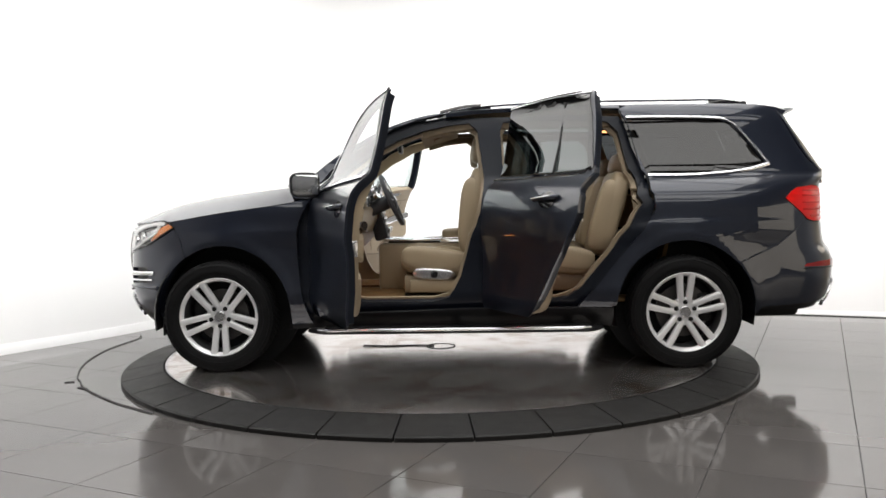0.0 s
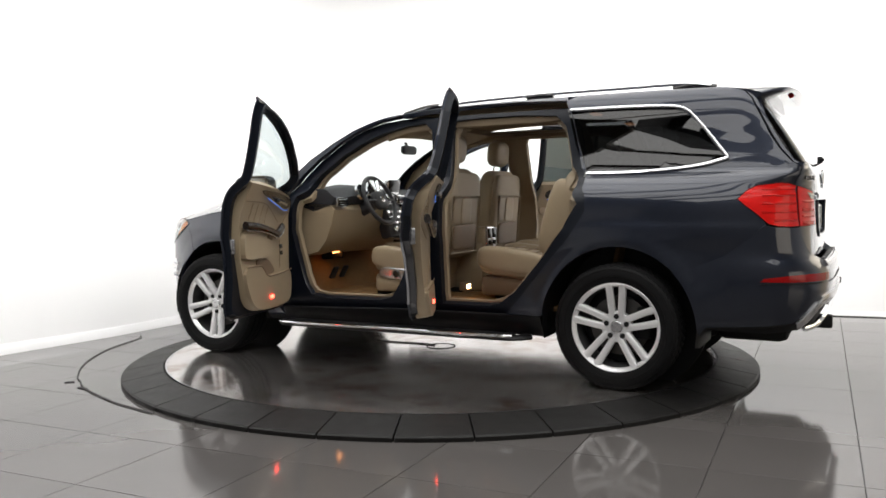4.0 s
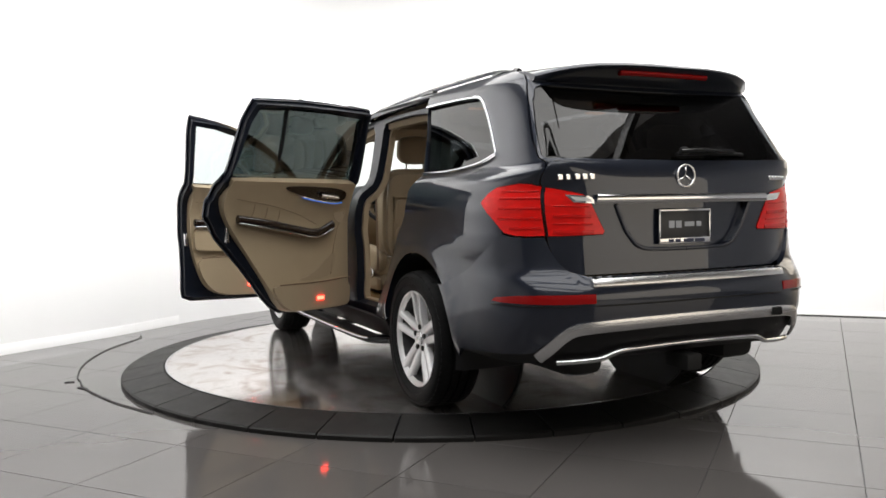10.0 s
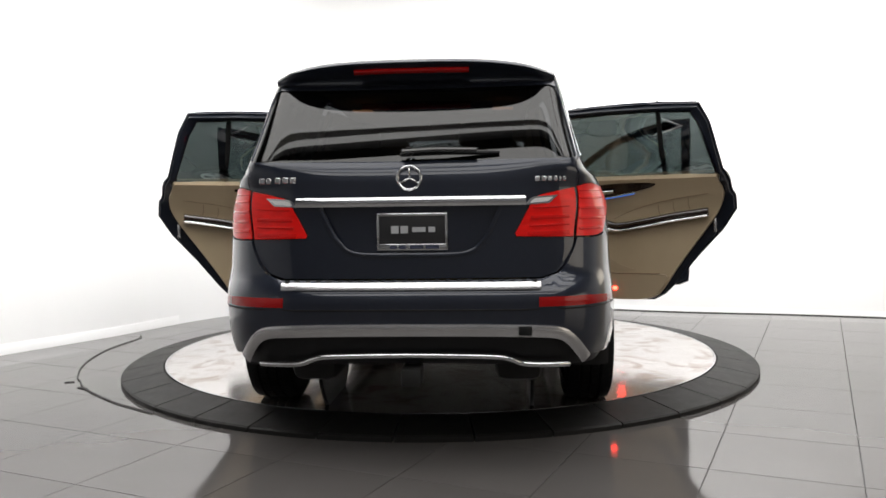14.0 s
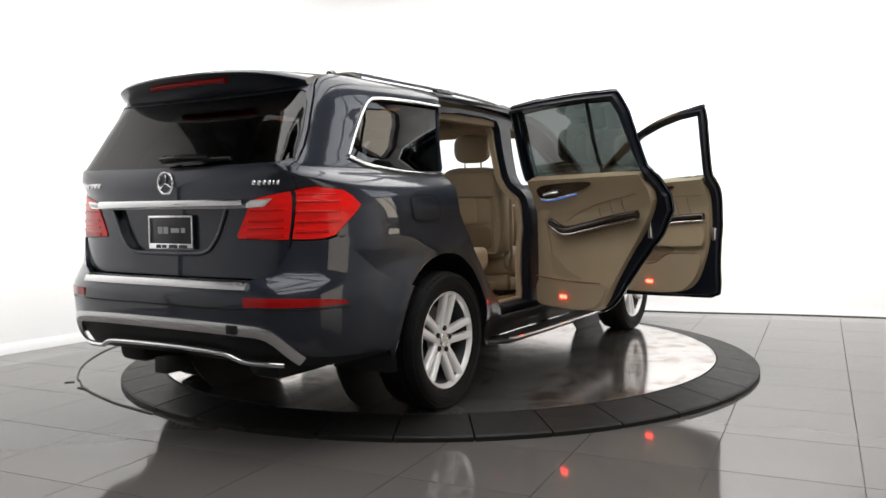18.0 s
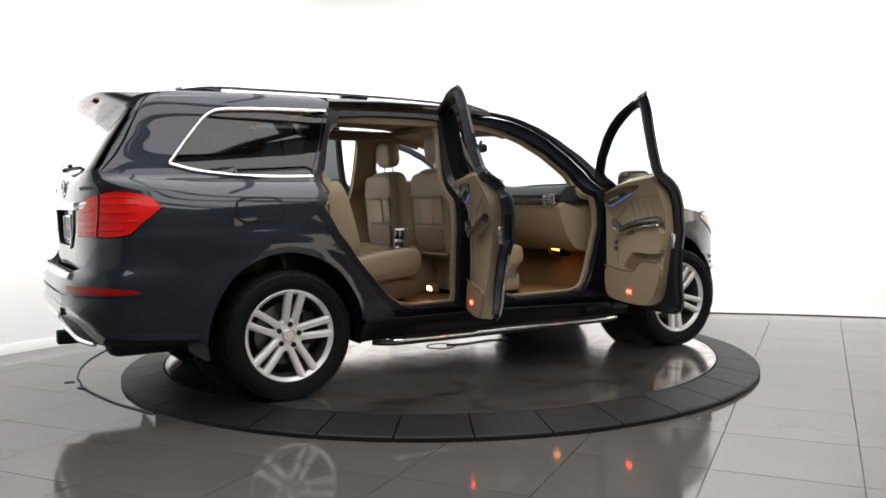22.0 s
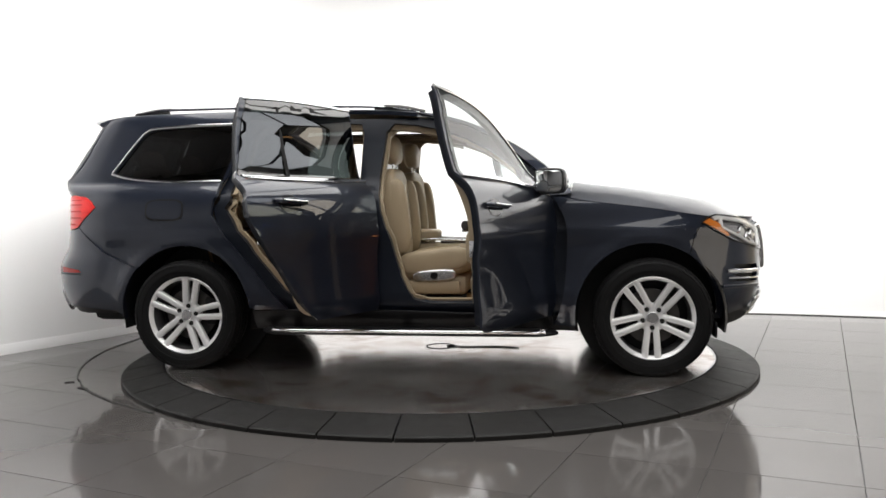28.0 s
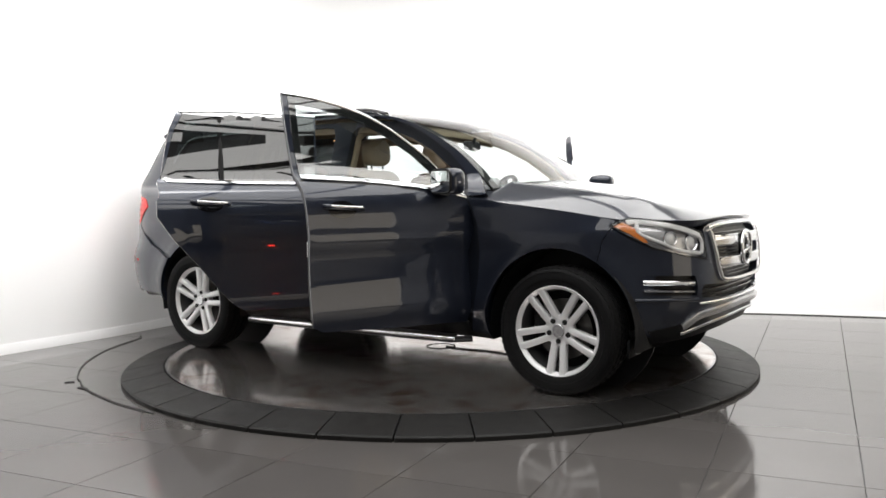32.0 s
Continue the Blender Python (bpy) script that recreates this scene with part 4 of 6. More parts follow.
def card_panel(name, loop, mat, door, label, depth, thick, side, soft=2, step=0.04):
    return panel(name, CARD, [[CARD.x(*p) for p in (softened(loop, soft) if soft else loop)]], mat, door, label, off=-depth, thick=thick, inward=True, side=side, step=step)


def door_card(door, trim, wood, strip, lever, arm, pocket, lip, scoop, pad, seams, lamp, side, label):
    """The tan inner panel with wood, pull, armrest, pocket and courtesy lamp."""
    card_panel("trim_panel", trim, LEATHER, door, label, 0.0, 0.07, side)
    card_panel("wood_inlay", wood, WOOD, door, "dark gloss wood inlay", 0.007, 0.01, side, 2, 0.03)
    part("inlay_line", card_strip(smooth_2d([(x, z + 0.006) for x, z in strip]), 0.010, 0.004, 0.8, side), CHROME, door, "thin chrome line on the inlay")
    part("ambient_strip", card_strip(smooth_2d(strip), 0.010, 0.0035, 0.8, side), BLUE_GLOW, door, "blue ambient light strip")
    part("release_lever", card_strip(smooth_2d(lever), 0.026, 0.013, 0.7, side), CHROME, door, "chrome inner release lever")
    card_panel("lever_cup", [(p[0] + dx, p[1] + dz) for p, dx, dz in ((lever[0], 0, -0.022), (lever[-1], 0.02, -0.022), (lever[-1], 0.02, 0.02), (lever[0], 0, 0.02))], GLOSS_BLACK, door, "dark lever cup", 0.011, 0.006, side, 2, 0.03)
    if pad:
        card_panel("armrest_pad", pad, LEATHER, door, "padded tan armrest", 0.030, 0.045, side)
    part("pull_handle", card_strip(smooth_2d(arm), 0.032, 0.026, 0.75, side, 10), WOOD, door, "dark wood pull handle")
    part("handle_chrome", card_strip([(x, z - 0.028) for x, z in smooth_2d(arm)], 0.046, 0.006, 0.8, side), CHROME, door, "chrome line under the pull handle")
    card_panel("map_pocket", pocket, TAN_TRIM, door, "tan map pocket", 0.020, 0.04, side)
    # dark line drawn in for the shade at the pocket's edge
    part("pocket_edge_line", card_strip(smooth_2d(lip, 4), 0.021, 0.0045, 0.8, side), LEATHER_DARK, door, "dark line for the shade along the pocket's edge")
    # flat patch on the card; its darker colour stands for the hollow's shade
    card_panel("pocket_opening_shade", scoop, LEATHER_DARK if pad else TAN_TRIM, door, "flat darker patch for the shade in the pocket opening", 0.003, 0.004, side)
    for seam in seams:
        part("seam", card_strip(smooth_2d(seam), 0.0012, 0.0022, 1.0, side, 5), LEATHER_DARK, door)
    p = card_spot(*lamp, 0.024, side)
    part("courtesy_lamp", box(0.055, 0.012, 0.022, pose(*p), 0.004), RED_GLOW, door, "glowing red courtesy lamp")


def smooth_2d(pts, n=6):
    return [(p.x, p.y) for p in smooth_path([(a, b, 0) for a, b in pts], n)]


def hinge_check(door, x, z, side):
    part("door_latch", box(0.02, 0.035, 0.09, pose(*spot(x, z, -0.06, side)), 0.004), ALU, door, "small metal door latch")


def front_door(side):
    at = swung(F_HINGE, F_OPEN, side)
    door = panel("front_door", SKIN, [xs(*F_DOOR), xs(*F_GLASS)], PAINT, car, "open front door with tan inner panel", thick=0.014, side=side, step=0.05, at=at)
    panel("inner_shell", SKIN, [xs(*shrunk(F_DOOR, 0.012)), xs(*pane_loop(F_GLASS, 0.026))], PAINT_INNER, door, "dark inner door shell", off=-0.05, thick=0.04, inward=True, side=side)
    panel("window_seal", SKIN, [xs(*pane_loop(F_GLASS, 0.036)), xs(*shrunk(F_GLASS, 0.006))], SEAL, door, off=0.001, thick=0.01, side=side)
    panel("window", SKIN, [xs(*pane_loop(F_GLASS, 0.034))], GLASS, door, "clear side window", off=0.0035, thick=0, side=side)
    trim_strips(door, [(2.452, 1.137), (2.30, 1.173), (2.0, 1.214), (1.7, 1.238), (1.40, 1.252)], [(2.445, 1.16), (2.425, 1.207), (2.337, 1.311), (2.217, 1.416), (2.047, 1.531), (1.898, 1.606), (1.749, 1.658), (1.58, 1.696), (1.368, 1.721)], side)
    handle(door, 1.60, 1.075, side)
    tri = [(2.43, 1.150), (2.415, 1.205), (2.335, 1.295), (2.285, 1.33), (2.295, 1.185)]
    panel("mirror_base", SKIN, [xs(*tri)], BLACK, door, "black mirror triangle", off=0.003, thick=0.004, side=side, step=0.03)
    trim = [(2.36, 0.48), (2.40, 0.75), (2.39, 1.02), (2.33, 1.135), (2.20, 1.172), (1.9, 1.212), (1.50, 1.234), (1.445, 1.237), (1.440, 1.236), (1.440, 1.23), (1.440, 1.0), (1.45, 0.80), (1.50, 0.62), (1.57, 0.50), (1.68, 0.44), (2.0, 0.422), (2.28, 0.428)]
    wood = [(2.33, 1.085), (2.32, 1.135), (2.20, 1.160), (1.95, 1.188), (1.70, 1.200), (1.66, 1.190), (1.75, 1.165), (2.02, 1.112), (2.22, 1.075)]
    strip = [(1.80, 1.150), (2.02, 1.108), (2.20, 1.072), (2.29, 1.070)]
    lever = [(1.98, 1.142), (2.08, 1.132), (2.17, 1.118)]
    arm = [(1.46, 0.985), (1.70, 0.968), (1.92, 0.935), (2.03, 0.912), (2.16, 0.958)]
    pad = [(1.465, 0.97), (1.75, 0.945), (1.97, 0.915), (2.02, 0.89), (1.96, 0.80), (1.90, 0.765), (1.50, 0.775), (1.46, 0.80)]
    pocket = [(2.35, 0.50), (2.375, 0.655), (2.15, 0.640), (1.86, 0.645), (1.80, 0.70), (1.74, 0.725), (1.49, 0.725), (1.50, 0.62), (1.57, 0.50), (1.68, 0.443), (2.0, 0.425), (2.28, 0.432)]
    scoop = [(1.93, 0.765), (2.06, 0.68), (2.06, 0.650), (1.86, 0.650), (1.75, 0.71), (1.70, 0.765)]
    seams = [[(1.47, 1.13), (1.80, 1.115), (2.0, 1.06), (2.14, 0.99)]] + [[(x, 1.005 - 0.05 * (x - 1.5)), (x + 0.015, 1.06), (x + 0.01, 1.118 - 0.05 * (x - 1.5))] for x in (1.58, 1.68, 1.78, 1.88)]
    seams.append([(2.34, 1.05), (2.25, 0.98), (2.20, 0.90), (2.18, 0.68)])
    door_card(door, trim, wood, strip, lever, arm, pocket, lip=[(2.372, 0.652), (2.15, 0.640), (1.90, 0.642), (1.82, 0.685), (1.74, 0.722), (1.52, 0.724)], pad=pad, scoop=scoop, seams=seams, lamp=(1.92, 0.505), side=side, label="tan leather door card")
    for z in (0.775, 0.82):
        part("switch", box(0.045, 0.012, 0.028, pose(*card_spot(2.21, z, 0.003, side)), 0.003), GLOSS_BLACK, door)
    part("handle_scoop", card_strip([(1.86, 0.905), (1.93, 0.888)], 0.034, 0.014, 0.6, side), LEATHER_DARK, door)
    hinge_check(door, 1.42, 0.86, side)
    # mirror
    mx, my, mz = 2.275, 1.000, 1.228
    arm_bm = tube(smooth_path([(2.34, 0.835 * side, 1.185), (2.32, 0.90 * side, 1.165), (2.30, 0.97 * side, 1.165)], 5), 0.028, 10, 0.7)
    mirror = part("wing_mirror", cushion(0.13, 0.195, 0.160, pose(mx, my * side, mz, rz=-8 * side), 3.6, 8), PAINT, door, "grey-blue wing mirror")
    part("mirror_arm", arm_bm, BLACK, mirror)
    part("mirror_glass", box(0.006, 0.160, 0.122, pose(mx - 0.0655, (my + 0.008) * side, mz, rz=-8 * side), 0.002), material("mirror_silver", (0.9, 0.92, 0.92), 0.01, 1.0), mirror, "mirror glass")
    part("mirror_rim", spun_rim(mx - 0.062, my + 0.008, mz, side), BLACK, mirror)
    part("indicator", tube(smooth_path([(mx + 0.055, (my - 0.03) * side, mz - 0.01), (mx + 0.045, (my + 0.06) * side, mz - 0.008), (mx, (my + 0.097) * side, mz - 0.006)], 5), 0.012, 8, 0.7), CHROME, mirror, "clear indicator lens strip")


def spun_rim(x, y, z, side):
    pts = []
    for a in np.linspace(0, 2 * math.pi, 33):
        c, s = math.cos(a), math.sin(a)
        k = (abs(c) ** 5 + abs(s) ** 5) ** (-0.2)
        pts.append(Vector((x + 0.012 * c * k * 0.5, (y + 0.086 * c * k) * side, z + 0.068 * s * k)))
    return tube(pts, 0.008, 6)


def rear_door(side):
    at = swung(R_HINGE, R_OPEN, side)
    door = panel("rear_door", SKIN, [xs(*R_DOOR), xs(*R_GLASS)], PAINT, car, "open rear door with tan inner panel", thick=0.014, side=side, step=0.05, at=at)
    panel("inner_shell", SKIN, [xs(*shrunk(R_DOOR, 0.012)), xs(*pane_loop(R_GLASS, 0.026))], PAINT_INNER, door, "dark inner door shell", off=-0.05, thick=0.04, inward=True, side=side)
    panel("window_seal", SKIN, [xs(*pane_loop(R_GLASS, 0.042)), xs(*shrunk(R_GLASS, 0.006))], SEAL, door, off=0.001, thick=0.01, side=side)
    panel("window", SKIN, [xs(*pane_loop(R_GLASS, 0.040))], DOOR_PRIVACY, door, "dark tinted side window", off=0.0035, thick=0, side=side)
    part("window_divider", strip_on([(0.64, 1.255), (0.655, 1.45), (0.665, 1.685)], 0.001, 0.016, 0.3, side), SEAL, door, "black window divider")
    trim_strips(door, [(1.318, 1.246), (1.0, 1.248), (0.6, 1.254), (0.28, 1.262)], [(1.345, 1.718), (1.0, 1.732), (0.7, 1.732), (0.41, 1.719)], side)
    handle(door, 0.53, 1.112, side)
    trim = [(1.27, 0.44), (1.285, 0.80), (1.282, 1.20), (1.281, 1.219), (1.278, 1.236), (1.24, 1.237), (0.8, 1.240), (0.34, 1.246), (0.302, 1.247), (0.298, 1.242), (0.29, 1.22), (0.265, 1.14), (0.28, 1.06), (0.365, 0.93), (0.49, 0.76), (0.61, 0.585), (0.69, 0.46), (0.78, 0.425), (1.0, 0.42), (1.22, 0.42)]
    wood = [(1.22, 1.135), (1.21, 1.200), (0.95, 1.218), (0.72, 1.220), (0.68, 1.205), (0.80, 1.168), (1.0, 1.130), (1.15, 1.118)]
    strip = [(0.84, 1.150), (1.0, 1.124), (1.12, 1.112), (1.19, 1.118)]
    lever = [(0.98, 1.172), (1.06, 1.165), (1.13, 1.155)]
    arm = [(0.36, 1.030), (0.60, 0.990), (0.80, 0.950), (0.98, 0.925), (1.12, 0.975)]
    pocket = [(1.265, 0.44), (1.275, 0.615), (1.0, 0.600), (0.66, 0.605), (0.62, 0.58), (0.70, 0.46), (0.79, 0.428), (1.0, 0.424), (1.2, 0.424)]
    scoop = [(1.18, 0.80), (1.14, 0.66), (1.05, 0.615), (0.80, 0.615), (0.98, 0.66), (1.08, 0.74)]
    seams = [[(0.36, 1.14), (0.62, 1.10), (0.85, 1.04), (1.0, 0.975)], [(0.40, 0.985), (0.60, 0.945), (0.80, 0.905), (0.95, 0.885)], [(1.24, 1.05), (1.19, 0.95), (1.15, 0.80), (1.12, 0.64)]]
    seams += [[(x, 1.04 - 0.17 * (x - 0.45)), (x + 0.012, 1.07 - 0.17 * (x - 0.45)), (x + 0.01, 1.115 - 0.2 * (x - 0.45))] for x in (0.48, 0.58, 0.68)]
    door_card(door, trim, wood, strip, lever, arm, pocket, lip=[(1.272, 0.612), (1.0, 0.600), (0.68, 0.603)], pad=None, scoop=scoop, seams=seams, lamp=(1.0, 0.495), side=side, label="tan leather door card")
    part("door_speaker", disc(0.05, 0.006, pose(*card_spot(1.20, 1.03, 0.002, side)) @ pose(0, 0, 0, 90), 24, 0.002), TAN_TRIM, door, "round tan speaker grille")
    hinge_check(door, 0.33, 0.93, side)


for side in (1, -1):
    front_door(side)
    rear_door(side)


# ---- wheels ----
def wheel(x, side, turn, rear):
    w = part("wheel", disc(0.092, 0.05, pose(0, 0.046, 0) @ pose(0, 0, 0, 90), 36, 0.008), RIM, car, "silver alloy wheel with five double spokes", SHIFT @ pose(x, 0.868 * side, 0.368, rz=0 if side > 0 else 180))
    r = 0.368
    prof = [(0.258, -0.12), (0.28, -0.128), (0.325, -0.128), (0.352, -0.118), (0.364, -0.100), (0.368, -0.075)]
    for g in (-0.05, 0.0, 0.05):
        prof += [(r, g - 0.007), (r - 0.009, g - 0.005), (r - 0.009, g + 0.005), (r, g + 0.007)]
    prof += [(0.368, 0.075), (0.364, 0.100), (0.352, 0.116), (0.340, 0.122), (0.338, 0.118), (0.325, 0.123), (0.30, 0.122), (0.298, 0.118), (0.28, 0.116), (0.262, 0.104), (0.252, 0.09)]
    tyre = part("tyre", spun(prof, segs=72), RUBBER, w, "black rubber tyre")
    verts, faces = [], []
    for k in range(60):
        for row, (y0, y1) in enumerate(((-0.112, -0.06), (-0.04, -0.008), (0.008, 0.04), (0.06, 0.112))):
            a = 2 * math.pi * (k + 0.5 * (row % 2)) / 60
            i = len(verts)
            for rr in (r - 0.004, r + 0.0035):
                for da, yy in ((-0.035, y0), (0.035, y0), (0.043, y1), (-0.027, y1)):
                    rq = rr - (0.010 if abs(yy) > 0.1 else 0)
                    verts.append((rq * math.cos(a + da), yy, rq * math.sin(a + da)))
            faces += [(i + 4, i + 5, i + 6, i + 7), (i, i + 1, i + 5, i + 4), (i + 1, i + 2, i + 6, i + 5), (i + 2, i + 3, i + 7, i + 6), (i + 3, i, i + 4, i + 7)]
    part("tread", mesh_from("tread", verts, faces, smooth=False), RUBBER, tyre)
    part("rim_barrel", spun([(0.250, -0.11), (0.235, -0.08), (0.225, 0.0), (0.232, 0.05), (0.236, 0.082)], segs=72), BARREL, w, "dark inner rim barrel")
    part("rim_lip", spun([(0.236, 0.078), (0.239, 0.090), (0.248, 0.098), (0.258, 0.106), (0.263, 0.103), (0.262, 0.094)], segs=72), RIM, w, "silver rim lip")
    for k in range(5):
        a = radians(turn + 72 * k)
        for e in (-1, 1):
            rows = []
            for rr, half, y0, y1, gap in ((0.045, 0.019, 0.040, 0.068, 0.0225), (0.085, 0.0195, 0.050, 0.078, 0.0265), (0.13, 0.0195, 0.058, 0.086, 0.0315), (0.19, 0.0200, 0.067, 0.094, 0.0365), (0.235, 0.0212, 0.074, 0.100, 0.0395), (0.254, 0.0230, 0.080, 0.102, 0.0405)):
                sec = []
                for t, y in ((-half, y0 - 0.01), (-half, y1 - 0.006), (-half * 0.7, y1), (half * 0.7, y1), (half, y1 - 0.006), (half, y0 - 0.01)):
                    u = e * gap + t
                    sec.append((rr * math.cos(a) - u * math.sin(a), y, rr * math.sin(a) + u * math.cos(a)))
                rows.append(sec)
            part("spoke", loft(rows), RIM, w)
        part("wheel_bolt", disc(0.0150, 0.018, pose(0.062 * math.cos(a), 0.0715, 0.062 * math.sin(a)) @ pose(0, 0, 0, 90), 14, 0.003), DARK_METAL, w, "dark wheel bolt")
    part("hub_cap", disc(0.038, 0.02, pose(0, 0.074, 0) @ pose(0, 0, 0, 90), 30, 0.005), ALU, w, "round grey hub cap")
    part("brake_disc", spun([(0.07, 0.0), (0.175, 0.0), (0.175, -0.028), (0.07, -0.028)], segs=48), DISC_METAL, w, "steel brake disc")
    part("brake_caliper", box(0.09, 0.06, 0.19, pose(-0.145 if rear else 0.145, -0.01, 0.02), 0.02), DARK_METAL, w, "grey brake caliper")
    part("wheel_back", disc(0.225, 0.02, pose(0, -0.07, 0) @ pose(0, 0, 0, 90), 40), BLACK, w)


wheel(3.075, 1, 270, False)
wheel(0.0, 1, 90, True)
wheel(3.075, -1, 272, False)
wheel(0.0, -1, 100, True)


# ---- body ends, lamps and trim ----
def mirrored(half):
    """A loop across the tail from its left half, top to bottom."""
    return half + [(-s, z) for s, z in half[::-1] if s > 1e-6]


END = float(SKIN.S[-1])


def mirrored_nose(half):
    return half + [(2 * END - s, z) for s, z in half[::-1] if s < END - 1e-6]


def BR(y, z):
    return BUMPER.r(y, z)


def tail():
    gate_half = [(0.0, 1.668), R(0.30, 1.672), *[R(y - 0.004, z) for y, z in GATE_EDGE], R(0.732, 1.0), R(0.722, 0.90), R(0.69, 0.835), R(0.65, 0.795), R(0.58, 0.772), (0.0, 0.770)]
    glass_half = [(0.0, 1.645), R(0.30, 1.647), R(0.638, 1.652), R(0.662, 1.642), R(0.688, 1.58), R(0.714, 1.465), R(0.731, 1.38), R(0.743, 1.312), R(0.733, 1.300), R(0.4, 1.296), (0.0, 1.293)]
    recess_half = [(0.0, 1.092), R(0.400, 1.092), R(0.345, 0.97), R(0.285, 0.900), R(0.25, 0.888), (0.0, 0.885)]
    gate = panel("tailgate", SKIN, [mirrored(gate_half), mirrored(glass_half), mirrored(recess_half)], PAINT, car, thick=0.03, at=SHIFT, step=0.05)
    panel("plate_recess", SKIN, [mirrored([(s * 1.02, z + (0.004 if z > 1 else -0.004)) for s, z in recess_half])], PAINT, gate, "recessed number plate panel", off=-0.028, thick=0.0, step=0.05)
    panel("rear_window", SKIN, [mirrored([(s * 1.006, z + (0.012 if z > 1.5 else -0.012 if z < 1.32 else 0)) for s, z in glass_half])], PRIVACY, gate, "dark tinted rear window", off=-0.006, thick=0)
    panel("window_border", SKIN, [mirrored([(s * 1.004, z) for s, z in glass_half]), mirrored([(s * 0.972, z + (-0.010 if z > 1.5 else 0.010)) for s, z in glass_half])], SEAL, gate, "black printed glass border", off=-0.011, thick=0.0)
    ribbon("chrome_bar", SKIN, [(s, 1.114) for s in np.linspace(-R(0.512, 1.11)[0], R(0.512, 1.11)[0], 31)], 0.040, CHROME, gate, "chrome tailgate bar", off=0.006, thick=0.016)
    lip = fine([R(0.404, 1.088), R(0.375, 1.025), R(0.348, 0.970), R(0.315, 0.928), R(0.285, 0.898), R(0.23, 0.880), R(0.14, 0.876), R(0.001, 0.875)], 5)
    for side in (1, -1):
        ribbon("recess_trim", SKIN, lip, 0.018, PAINT, gate, "bevelled recess edge", off=0.0, thick=0.007, side=side)
    # number plate with a dealer's frame; the lettering is plain bars
    y0, z0, xp = -0.008, 0.981, -1.012
    plate_ob = part("number_plate", box(0.006, 0.300, 0.150, pose(xp, y0, z0), 0.003), material("black_plate_card", (0.02, 0.02, 0.022), 0.35), gate, "black dealer plate in a chrome frame")
    for sy, sz, dy, dz in ((0.318, 0.014, 0, 0.075), (0.318, 0.030, 0, -0.070), (0.012, 0.165, 0.153, 0), (0.012, 0.165, -0.153, 0)):
        part("plate_frame", box(0.012, sy, sz, pose(xp - 0.004, y0 + dy, z0 + dz), 0.004), CHROME, plate_ob, "chrome plate frame")
    pale = material("pale_grey_print", (0.45, 0.46, 0.48), 0.5)
    for dy, w, h in ((0.078, 0.034, 0.034), (0.036, 0.034, 0.034), (-0.03, 0.06, 0.022), (-0.088, 0.03, 0.024)):
        part("lettering_bar", box(0.003, w, h, pose(xp - 0.004, y0 + dy, z0 + 0.008), 0.001, 1), pale, plate_ob)
    dark = material("dark_blue_print", (0.03, 0.035, 0.07), 0.5)
    for dy, w in ((0.085, 0.032), (0.045, 0.032), (-0.02, 0.06), (-0.09, 0.06)):
        part("lettering_bar", box(0.003, w, 0.016, pose(xp - 0.0105, y0 + dy, z0 - 0.070), 0.001, 1), dark, plate_ob)
    # badges as plain chrome shapes
    xb = -1.026
    ring = [Vector((xb - 0.006, 0.052 * math.cos(a), 1.219 + 0.052 * math.sin(a))) for a in np.linspace(0, 2 * math.pi, 41)]
    badge = part("emblem_ring", tube(ring, 0.0062, 8, up=(1, 0, 0)), CHROME, gate, "round chrome emblem ring")
    for k in range(3):
        a = radians(90 + 120 * k)
        part("emblem_bar", tube([Vector((xb - 0.004, 0, 1.219)), Vector((xb - 0.004, 0.050 * math.cos(a), 1.219 + 0.050 * math.sin(a)))], 0.005, 6), CHROME, badge)

    def bars(y, z, widths, h, gap):
        for w in widths:
            p = SKIN.place(*[np.array([v]) for v in R(max(abs(y - w / 2), 1e-4), z)])[0]
            part("badge_bar", box(0.006, w, h, pose(p[0] - 0.002, y - w / 2, z), 0.0025, 1), CHROME, gate, "chrome badge bar")
            y -= w + gap
    bars(0.690, 1.214, (0.026, 0.022), 0.026, 0.010)
    bars(0.612, 1.216, (0.026, 0.026, 0.026), 0.026, 0.010)
    bars(-0.555, 1.208, (0.022, 0.022, 0.020, 0.018, 0.010, 0.016), 0.022, 0.006)
    # wiper
    wiper = part("rear_wiper", tube([(-1.03, 0.03, 1.335), (-1.028, -0.12, 1.342), (-1.025, -0.30, 1.338)], 0.014, 8, 0.8), GLOSS_BLACK, gate, "black rear wiper")
    part("wiper_blade", tube([(-1.012, 0.04, 1.322), (-1.008, -0.16, 1.328), (-0.985, -0.40, 1.326)], 0.010, 8, 0.9), SEAL, wiper)
    part("wiper_cap", disc(0.022, 0.03, pose(-1.018, 0.0, 1.335) @ pose(0, 0, 0, 0, 90), 16, 0.005), BLACK, wiper)
    # lamps
    for side in (1, -1):
        outer = xs((-0.662, 1.103), (-0.70, 1.142), (-0.75, 1.172)) + [R(0.815, 1.188), R(0.78, 1.184), R(0.742, 1.172), R(0.738, 0.952), R(0.80, 0.950), R(0.84, 0.953)] + xs((-0.815, 0.966), (-0.76, 1.02), (-0.70, 1.068))
        lamp = panel("tail_lamp", SKIN, [outer], RED_LENS, car, "red tail lamp", off=0.006, thick=0.03, side=side, step=0.03, at=SHIFT)
        panel("lamp_surround", SKIN, [shrunk(outer, -0.004)], SEAL, lamp, off=0.0015, thick=0.02, side=side, step=0.04)
        inner = [R(0.728, 1.169), R(0.66, 1.155), R(0.575, 1.136), R(0.545, 1.120), R(0.515, 1.06), R(0.466, 0.968), R(0.472, 0.955), R(0.60, 0.951), R(0.724, 0.950)]
